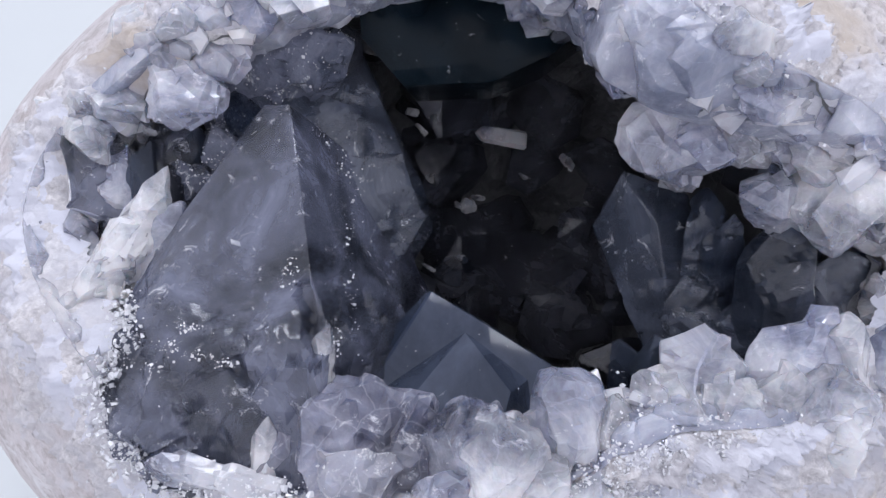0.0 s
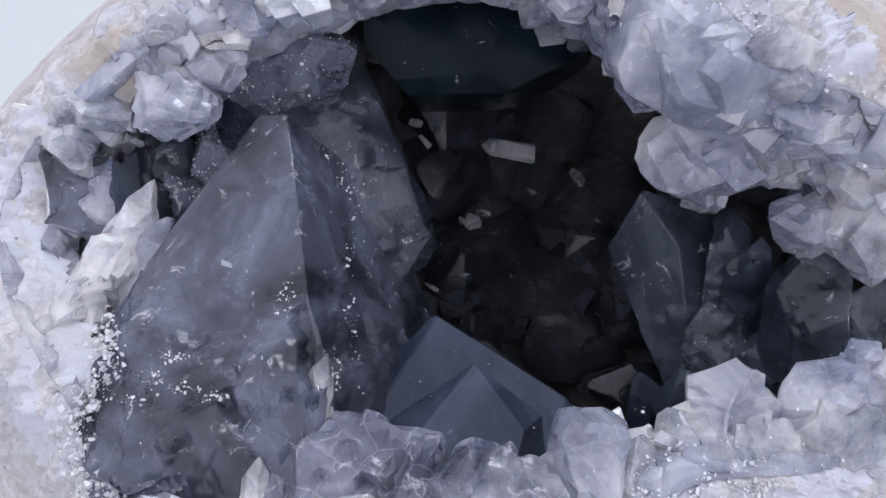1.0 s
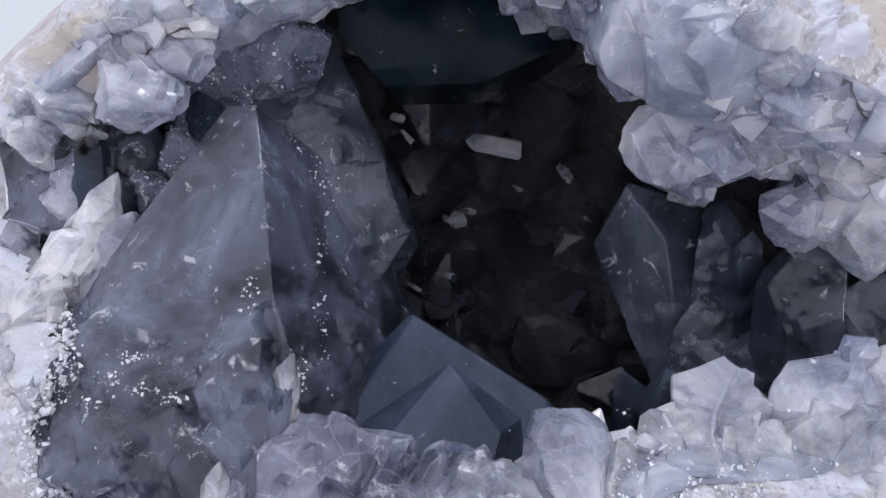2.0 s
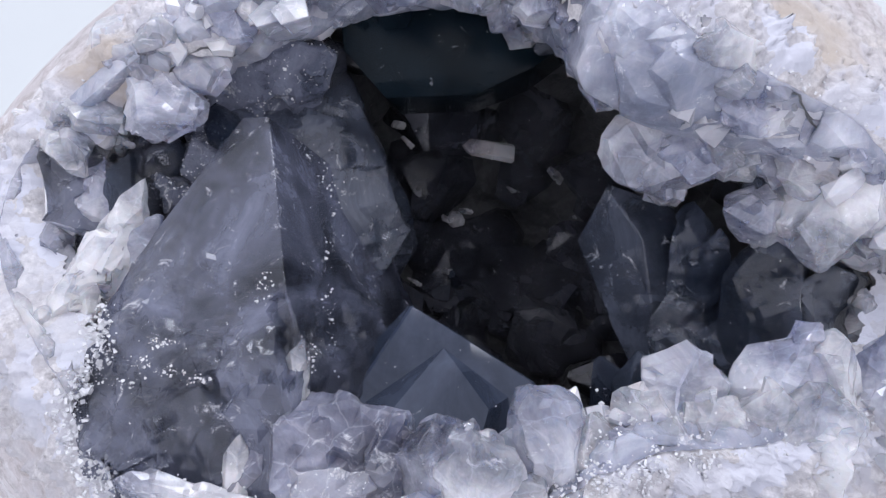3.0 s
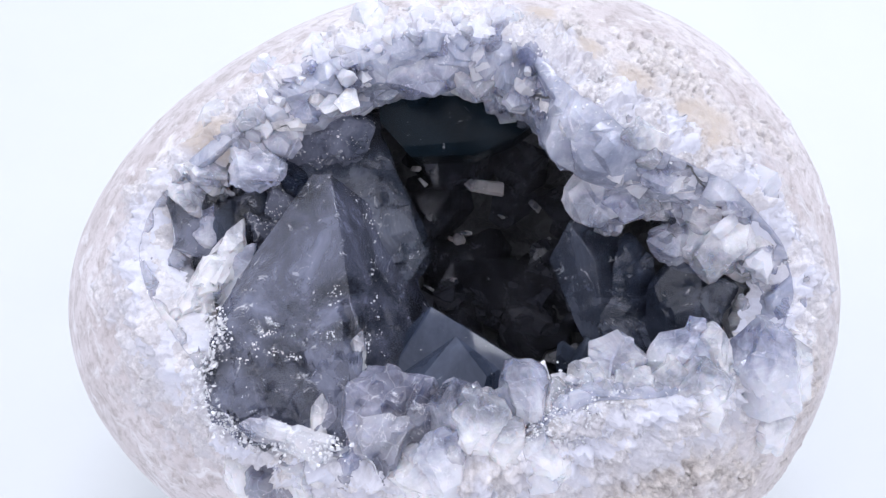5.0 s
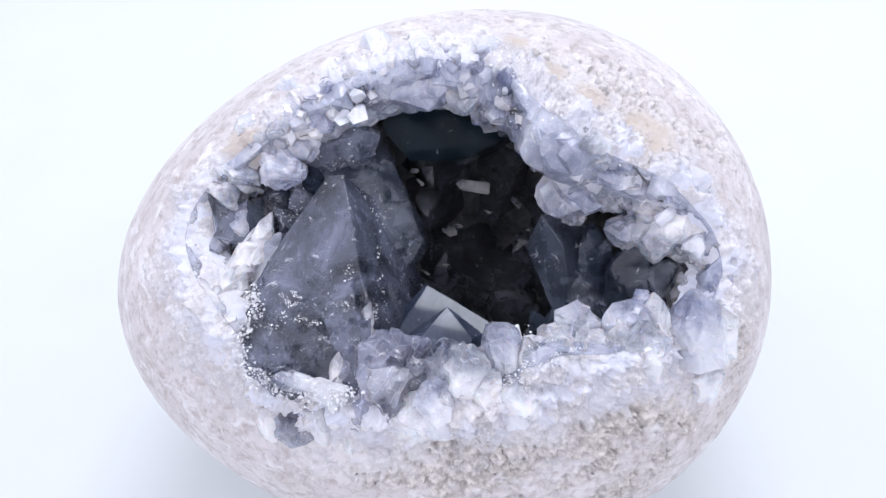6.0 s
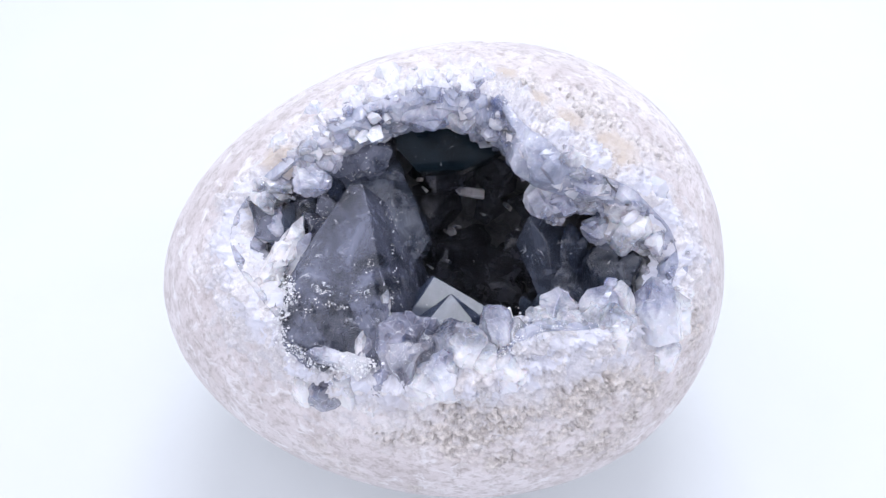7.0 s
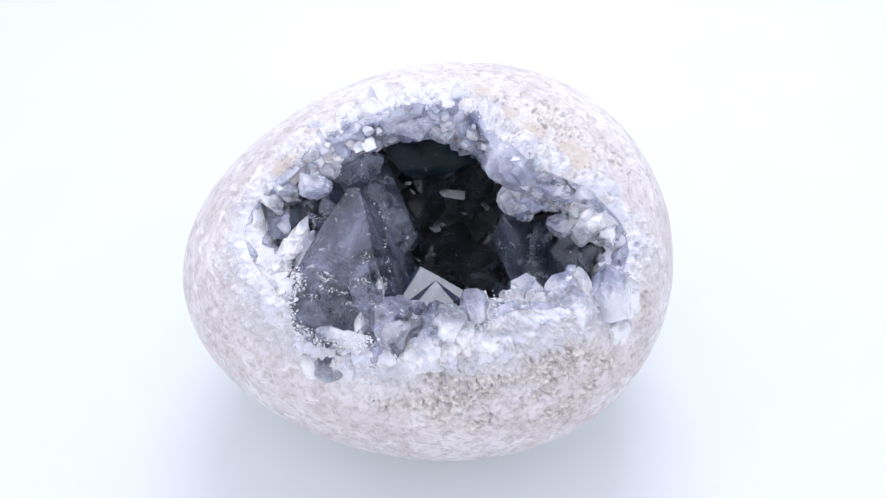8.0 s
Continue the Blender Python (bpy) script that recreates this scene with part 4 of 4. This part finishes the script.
# Small faces deep in the hollow; the milky ones are glints put into colour.
crystal((-0.02, 6.15, 3.00), (0.39, 6.35, 2.99), 0.17, 0.09, 0, (40, 50, 70, 70), PALE, 0.004, 119, 0)
crystal((-0.09, 6.40, 2.50), (-0.07, 6.60, 2.43), 0.16, 0.08, 0, (50, 50, 70, 70), PALE, 0.004, 120, 0)
crystal((0.69, 6.20, 2.85), (0.76, 6.40, 2.82), 0.09, 0.04, 0, (50, 50, 70, 70), BLUE, 0.004, 121, 0)
crystal((-0.10, 6.30, 1.98), (-0.04, 6.50, 1.89), 0.09, 0.05, 0, (50, 50, 70, 70), SMOKE, 0.004, 122, 0)

# More glints, added as milky flakes because no lamp reaches these facets.
for n, (spot, wide) in enumerate((
             ((0.74, 6.25, 2.82), 0.10),
             ((-0.18, 6.4, 2.44), 0.08),
             ((-0.03, 6.4, 2.5), 0.11),
             ((-0.38, 6.0, 1.89), 0.07),
             ((0.35, 6.3, 2.7), 0.07),
             ((-0.56, 5.9, 3.11), 0.09),
             ((-0.48, 5.9, 3.0), 0.06),
             ((-0.14, 6.2, 1.98), 0.08),
             ((0.86, 6.1, 2.43), 0.05))):
    tip = Vector(spot)
    crystal(tip[:], (tip + Vector((0.06, 0.2, 0.03 * (n % 3 - 1))))[:], wide * 0.8, wide * 0.35, 25 * n, (35, 50, 60, 65), PALE, 0.004, 180 + n)

# Behind the great crystal.
B = (-0.9, 5.6, 2.4)
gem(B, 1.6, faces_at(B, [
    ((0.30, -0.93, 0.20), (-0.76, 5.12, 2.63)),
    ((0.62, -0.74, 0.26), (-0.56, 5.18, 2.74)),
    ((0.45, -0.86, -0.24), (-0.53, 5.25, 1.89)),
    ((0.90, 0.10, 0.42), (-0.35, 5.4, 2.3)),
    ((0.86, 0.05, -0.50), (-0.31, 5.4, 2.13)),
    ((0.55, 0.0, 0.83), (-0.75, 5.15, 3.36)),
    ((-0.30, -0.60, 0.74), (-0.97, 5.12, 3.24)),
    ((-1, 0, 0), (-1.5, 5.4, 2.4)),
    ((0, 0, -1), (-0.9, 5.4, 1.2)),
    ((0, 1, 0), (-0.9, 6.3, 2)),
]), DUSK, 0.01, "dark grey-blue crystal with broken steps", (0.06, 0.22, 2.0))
crystal((-0.77, 4.95, 3.29), (-1.87, 5.15, 2.94), 0.50, 0.40, 20, (40, 50, 55, 60), FROST, 0.012, 150, 0.0, label="dark crystal thick with sparkling grains")
crystal((-1.1, 4.9, 3.36), (-1.43, 5.2, 3.12), 0.34, 0.30, 10, (40, 50, 55, 60), FROST, 0.012, 151, 0.0)
crystal((-1.45, 4.85, 3.14), (-1.41, 5.30, 2.79), 0.42, 0.34, 15, (45, 35, 50, 60), FROST, 0.012, 123, 0.0)
crystal((-1.18, 4.90, 3.33), (-1.21, 5.40, 3.00), 0.43, 0.34, -10, (45, 35, 50, 60), FROST, 0.012, 124, 0.0)
crystal((-1.63, 4.80, 2.80), (-1.60, 5.20, 2.45), 0.33, 0.27, 10, (45, 50, 50, 60), FROST, 0.012, 125, 0.0)
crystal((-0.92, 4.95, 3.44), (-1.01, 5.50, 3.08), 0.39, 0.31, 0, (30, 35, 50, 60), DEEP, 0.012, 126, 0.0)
crystal((-1.65, 4.72, 2.66), (-1.59, 5.10, 2.26), 0.37, 0.30, 10, (45, 50, 50, 60), FROST, 0.012, 128, 0.0)
crystal((-1.82, 4.68, 2.38), (-1.71, 5.00, 1.99), 0.37, 0.29, 20, (45, 50, 50, 60), FROST, 0.012, 129, 0.0)
crystal((-2.00, 4.62, 2.44), (-1.90, 4.95, 1.77), 0.52, 0.37, 10, (50, 55, 50, 60), CLOUDY, 0.012, 130, 0.0)
crystal((-2.31, 4.62, 2.39), (-2.23, 4.95, 1.83), 0.56, 0.39, 0, (45, 50, 50, 60), CLOUDY, 0.012, 131, 0.0)
crystal((-2.54, 4.62, 2.27), (-2.44, 4.90, 1.82), 0.44, 0.31, 0, (45, 50, 50, 60), CLOUDY, 0.012, 132, 0.0)
crystal((-2.08, 4.60, 2.04), (-2.05, 4.90, 1.55), 0.52, 0.36, 0, (45, 50, 50, 60), CLOUDY, 0.012, 133, 0.0)
crystal((-2.28, 4.60, 1.80), (-2.22, 4.85, 1.38), 0.48, 0.33, 0, (45, 50, 50, 60), BLUE, 0.012, 134, 0.0)
crystal((-1.00, 5.05, 3.30), (-1.24, 5.60, 2.73), 0.53, 0.37, 20, (40, 35, 50, 60), FROST, 0.012, 135, 0.0, label="dark crystal frosted with sparkling grains")
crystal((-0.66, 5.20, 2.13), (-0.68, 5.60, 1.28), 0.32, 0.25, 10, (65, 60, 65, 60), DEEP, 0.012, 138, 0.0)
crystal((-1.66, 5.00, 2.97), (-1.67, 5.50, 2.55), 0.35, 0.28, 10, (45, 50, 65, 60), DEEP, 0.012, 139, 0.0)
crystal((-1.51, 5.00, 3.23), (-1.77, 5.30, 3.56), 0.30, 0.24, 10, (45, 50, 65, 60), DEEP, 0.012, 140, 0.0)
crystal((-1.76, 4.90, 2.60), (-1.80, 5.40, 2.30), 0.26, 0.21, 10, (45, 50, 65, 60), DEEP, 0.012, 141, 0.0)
crystal((-0.97, 4.80, 3.34), (-1.23, 5.00, 3.63), 0.37, 0.30, 0, (30, 35, 55, 60), BLUE, 0.012, 142, 0.0)
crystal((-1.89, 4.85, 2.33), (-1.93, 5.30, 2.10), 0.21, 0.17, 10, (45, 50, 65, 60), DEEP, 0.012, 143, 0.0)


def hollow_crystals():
    """Crystals all over the wall of the hollow, darker in colour for its shade."""
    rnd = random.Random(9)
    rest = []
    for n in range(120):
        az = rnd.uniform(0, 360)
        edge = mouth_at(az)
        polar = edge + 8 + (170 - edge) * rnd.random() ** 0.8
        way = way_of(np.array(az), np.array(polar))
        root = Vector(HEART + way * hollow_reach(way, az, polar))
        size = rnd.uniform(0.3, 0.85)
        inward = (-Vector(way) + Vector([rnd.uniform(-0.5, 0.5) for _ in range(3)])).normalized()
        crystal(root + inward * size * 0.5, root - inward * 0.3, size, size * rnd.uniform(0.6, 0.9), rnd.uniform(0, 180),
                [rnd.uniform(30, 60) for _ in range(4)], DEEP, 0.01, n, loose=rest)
    joined("druse", rest, DEEP, "small crystals on the wall of the hollow, shade put into their colour")


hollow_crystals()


def lip_crystals():
    """Stout crystals grown together all along the lip: milky towards the rind, blue and smoky towards the hollow."""
    rnd = random.Random(41)
    small = {}
    for n in range(210):
        az = 360 * (n * 0.618034 % 1) + rnd.uniform(-2, 2)
        s = rnd.random() ** 0.8
        wide_side = math.exp(-(((az - 180) / 42) ** 2))
        if wide_side < 0.3 and (n % 3 or (215 < az < 335 and s > 0.45)):
            continue
        if wide_side > 0.5:
            s = 0.3 + 0.7 * s
        spot, across = lip_point(np.array([az]), s)
        root, across = Vector(spot[0]), Vector(across[0])
        out = (-across * (0.25 + 0.6 * s) + Vector((0, -0.9 + 0.3 * s, 0)) + Vector([rnd.uniform(-0.55, 0.55) for _ in range(3)])).normalized()
        size = rnd.uniform(0.18, 0.40) + 0.25 * rnd.random() ** 3
        kinds = ((BLUE, BLUE, PALE) if az < 170 else (PALE, PALE, BLUE)) if s < 0.35 else (BLUE, BLUE, PALE) if s < 0.7 else (BLUE, SMOKE, CLOUDY)
        if wide_side > 0.4 and s > 0.3:
            kinds = (CLOUDY, CLOUDY, BLUE)
        material = rnd.choice(kinds)
        crystal(root + out * size * rnd.uniform(0.08, 0.24), root - out * size * 0.9, size, size * rnd.uniform(0.65, 0.95), rnd.uniform(0, 180),
                [rnd.uniform(28, 66) for _ in range(4)], material, 0.008, n, rnd.uniform(-0.3, 0.3), loose=small.setdefault(material.name, []))
    for kind, name, material, label in (("milky_celestite", "milky_druse", PALE, "milky blue crystals grown together on the lip"),
                                        ("celestite", "lip_druse", BLUE, "clear blue crystals grown together on the lip"),
                                        ("smoky_celestite", "smoky_druse", SMOKE, "smoky blue crystals behind the lip"),
                                        ("cloudy_celestite", "cloudy_druse", CLOUDY, "cloudy violet-grey crystals beside the hollow")):
        if kind in small:
            joined(name, small[kind], material, label)


lip_crystals()


def rim_blocks():
    """Clear blue blocks along the edge where the rind breaks off into the hollow."""
    rnd = random.Random(63)
    for n in range(222):
        turn = n * 0.618034 % 1
        az = 360 * turn if n < 150 else 100 + 66 * turn if n < 195 else 10 + 62 * turn
        low = 212 < az < 350
        left = 168 < az < 212
        if low and n % 2:
            continue
        s = rnd.uniform(-0.25, 0.3) if n < 195 else rnd.uniform(0.2, 0.85)
        if s > 0 and not low and not left:
            spot, across = lip_point(np.array([az]), s)
            root, across = Vector(spot[0]), Vector(across[0])
        else:
            way = way_of(np.array([az]), mouth_at(np.array([az])) + 10 * abs(s))
            root, across = Vector((HEART + way * egg_reach(way, 0.965)[:, None])[0]), Vector(lip_point(np.array([az]), 0.1)[1][0])
        out = (-across * (0.45 + s) + Vector((0, -0.85, 0)) + Vector([rnd.uniform(-0.5, 0.5) for _ in range(3)])).normalized()
        size = rnd.uniform(0.14, 0.24) if left else rnd.uniform(0.20, 0.34) + 0.22 * rnd.random() ** 3
        crystal(root + out * size * rnd.uniform(0.10, 0.26), root - out * size * 0.9, size, size * rnd.uniform(0.6, 0.9), rnd.uniform(0, 180),
                [rnd.uniform(30, 64) for _ in range(4)], PALE if left or rnd.random() < (0.55 if low else 0.25) else BLUE, 0.006, 300 + n, rnd.uniform(-0.3, 0.3))


rim_blocks()


def rim_chips():
    """Small crystals that stand out of the chalk round the mouth and line its lip."""
    rnd = random.Random(5)
    blue, pale = [], []
    for n in range(260):
        az = rnd.uniform(0, 360)
        mouth, edge = mouth_at(az), float(round_about(BROKEN, az))
        share = rnd.random()
        if share > (0.3 if az < 100 else 0.6) or 150 < az < 212:
            continue
        polar = mouth - 1 + (edge - mouth) * 0.6 * share**1.5
        way = way_of(np.array(az), np.array(polar))
        level = 0.985 - (0.08 * rnd.random() if share < 0.3 else 0)
        root = Vector(HEART + way * egg_reach(way, level))
        size = rnd.uniform(0.06, 0.22) * (1.15 - 0.5 * share)
        out = (Vector(way) + Vector([rnd.uniform(-0.8, 0.8) for _ in range(3)])).normalized()
        crystal(root + out * size * (0.24 - 0.2 * share), root - out * size, size, size * rnd.uniform(0.6, 0.9), rnd.uniform(0, 180),
                [rnd.uniform(30, 66) for _ in range(4)], PALE, 0.004, n, loose=blue if share < 0.4 and rnd.random() < (0.85 if az < 165 else 0.5) else pale)
    joined("blue_druse", blue, BLUE, "small pale blue crystals along the lip")
    joined("white_druse", pale, PALE, "small milky crystals along the lip")


rim_chips()


def chalk_grains():
    """Sugar-like grains scattered over the chalky part of the rind."""
    rnd = np.random.default_rng(3)
    n = 2500
    az = rnd.uniform(0, 360, n)
    mouth, edge = mouth_at(az), round_about(BROKEN, az)
    polar = mouth + (edge - mouth) * (rnd.random(n) ** 1.6) * 0.9
    way = way_of(az, polar)
    p = HEART + way * egg_reach(way, 0.992)[:, None]
    size = 0.003 + 0.008 * rnd.random(n) ** 3
    corners = np.array([(x, y, z) for x in (-1, 1) for y in (-1, 1) for z in (-1, 1)], float)
    turn = np.linalg.qr(rnd.normal(size=(n, 3, 3)))[0]
    stretch = rnd.uniform(0.5, 1.2, (n, 1, 3))
    verts = p[:, None] + np.einsum("nij,nkj->nki", turn, corners * stretch) * size[:, None, None]
    quads = np.array([(0, 1, 3, 2), (4, 6, 7, 5), (0, 4, 5, 1), (2, 3, 7, 6), (0, 2, 6, 4), (1, 5, 7, 3)])
    faces = (quads + 8 * np.arange(n)[:, None, None]).reshape(-1, 4).tolist()
    ob = mesh_object("chalk_grain", to_world(verts.reshape(-1, 3)).tolist(), faces, GRAIN, geode)
    tagged(ob, "white sugary grains", kind="stuff")


chalk_grains()


def grains_on(spots, sizes, name, label, seed):
    """Tiny rough blocks at spots of the geode, as one part."""
    rnd = np.random.default_rng(seed)
    n = len(spots)
    corners = np.array([(x, y, z) for x in (-1, 1) for y in (-1, 1) for z in (-1, 1)], float)
    turn = np.linalg.qr(rnd.normal(size=(n, 3, 3)))[0]
    stretch = rnd.uniform(0.45, 1.2, (n, 1, 3))
    taper = np.where(corners[:, 2:3] > 0, 0.55, 1.0) * np.array([1, 1, 0]) + np.array([0, 0, 1])
    verts = np.array(spots)[:, None] + np.einsum("nij,nkj->nki", turn, corners * taper * stretch) * np.array(sizes)[:, None, None]
    quads = np.array([(0, 1, 3, 2), (4, 6, 7, 5), (0, 4, 5, 1), (2, 3, 7, 6), (0, 2, 6, 4), (1, 5, 7, 3)])
    faces = (quads + 8 * np.arange(n)[:, None, None]).reshape(-1, 4).tolist()
    ob = mesh_object(name, to_world(verts.reshape(-1, 3)).tolist(), faces, GRAIN, geode)
    return tagged(ob, label, kind="stuff")


def frost_clumps():
    """Snowy crusts of tiny white grains about the feet of the crystals on the lip."""
    rnd = np.random.default_rng(21)
    n = 5200
    low = rnd.random(n) < 0.86
    az = np.where(low, rnd.triangular(200, 295, 352, n), rnd.triangular(8, 40, 85, n))
    clump = np.array([noise.noise(Vector((math.cos(a) * 9, math.sin(a) * 9, k))) for a, k in zip(np.radians(az), rnd.uniform(0, 2, n))])
    mouth = mouth_at(az)
    polar = mouth + np.where(low, 2.5, 3.5) + 4.0 * clump + rnd.normal(0, 2.6, n)
    way = way_of(az, polar)
    spots = HEART + way * egg_reach(way, 0.998 - np.clip(mouth - polar, 0, 9) * 0.012)[:, None]
    grains_on(spots.tolist(), (0.003 + 0.008 * rnd.random(n) ** 3).tolist(), "frost", "snowy crust of tiny white crystals", 31)


frost_clumps()


def dust_crystals():
    """White grains about the feet of the lip's crystals, and glitter on the frosted ones behind the great crystal."""
    rnd = random.Random(77)
    back = GEODE.inverted()
    feet, feet_size, glitter, glitter_size = [], [], [], []
    for ob, tip, base in GROWN:
        kind = ob.data.materials[0].name
        if kind not in ("celestite", "milky_celestite", "frosted_celestite", "cloudy_celestite", "corroded_celestite"):
            continue
        way = tip - base
        faces = [[back @ ob.data.vertices[i].co for i in p.vertices] for p in ob.data.polygons]
        faces = [f for f in faces if (f[1] - f[0]).cross(f[2] - f[0]).dot(Vector((0, -1, 0))) > 0]
        if not faces:
            continue
        areas = [(f[1] - f[0]).cross(f[2] - f[0]).length for f in faces]
        for _ in range(220 if kind == "frosted_celestite" else 70):
            f = rnd.choices(faces, areas)[0]
            k = rnd.randrange(1, len(f) - 1)
            a, b = sorted((rnd.random(), rnd.random()))
            spot = f[0] * a + f[k] * (b - a) + f[k + 1] * (1 - b)
            along = (spot - base).dot(way) / way.length_squared
            if kind == "frosted_celestite":
                glitter.append(spot[:])
                glitter_size.append(0.003 + 0.007 * rnd.random() ** 3)
            elif rnd.random() > along * 1.7 - 0.25:
                feet.append(spot[:])
                feet_size.append(0.003 + 0.007 * rnd.random() ** 3)
    grains_on(feet, feet_size, "frost_grain", "white grains about the feet of the crystals", 11)
    grains_on(glitter, glitter_size, "glitter_grain", "sparkling grains on frosted crystals", 12)


dust_crystals()


def ridge_flakes():
    """Bright flakes along the far edge of the great crystal."""
    rnd = random.Random(8)
    edge = [Vector(p) for p in ((-0.97, 4.67, 2.64), (-0.85, 4.88, 2.52), (-0.72, 4.90, 2.30), (-0.69, 4.60, 1.95), (-0.60, 4.40, 1.60), (-0.52, 4.27, 1.25))]
    spots, sizes = [], []
    for _ in range(110):
        k = rnd.randrange(5)
        spot = edge[k].lerp(edge[k + 1], rnd.random()) + Vector((rnd.gauss(0, 0.035), rnd.gauss(0, 0.03), rnd.gauss(0, 0.03)))
        spots.append(spot[:])
        sizes.append(0.002 + 0.008 * rnd.random() ** 3)
    grains_on(spots, sizes, "flake", "bright flakes along the edge of the great crystal", 14)


ridge_flakes()


def white_crust():
    """Broken white crust where the chalk meets the great crystal, and white scars on its front."""
    rnd = random.Random(19)
    edge = [Vector(p) for p in ((-1.89, 4.27, 1.53), (-1.76, 4.15, 1.33), (-1.89, 4.15, 1.05), (-1.76, 4.08, 0.76), (-1.51, 4.02, 0.61), (-1.11, 3.97, 0.57), (-0.7, 3.92, 0.54))]
    spots, sizes = [], []
    for _ in range(1500):
        k = rnd.randrange(len(edge) - 1)
        out = abs(rnd.gauss(0, 0.09))
        spot = edge[k].lerp(edge[k + 1], rnd.random()) + Vector((rnd.gauss(0, 0.05) - 0.5 * out, rnd.gauss(0, 0.03), rnd.gauss(0, 0.05) - 0.5 * out))
        spots.append(spot[:])
        sizes.append(0.003 + 0.015 * rnd.random() ** 4)
    grains_on(spots, sizes, "crust", "broken white crust beside the great crystal", 23)
    spots, sizes = [], []
    for middle, wide, high in (((-1.37, 4.02, 1.36), 0.1, 0.025), ((-1.33, 4.0, 1.22), 0.13, 0.03), ((-1.5, 4.02, 1.26), 0.08, 0.04), ((-0.87, 4.06, 1.69), 0.04, 0.09), ((-0.97, 3.99, 0.73), 0.05, 0.1), ((-0.6, 4.1, 1.3), 0.04, 0.1), ((-1.16, 4.0, 1.18), 0.07, 0.02), ((-1.59, 4.03, 1.14), 0.09, 0.05)):
        for _ in range(40):
            spots.append((Vector(middle) + Vector((rnd.gauss(0, wide / 2), rnd.gauss(0, 0.012), rnd.gauss(0, high / 2))))[:])
            sizes.append(0.0015 + 0.007 * rnd.random() ** 4)
    grains_on(spots, sizes, "scar", "white scars on the great crystal", 24)


white_crust()
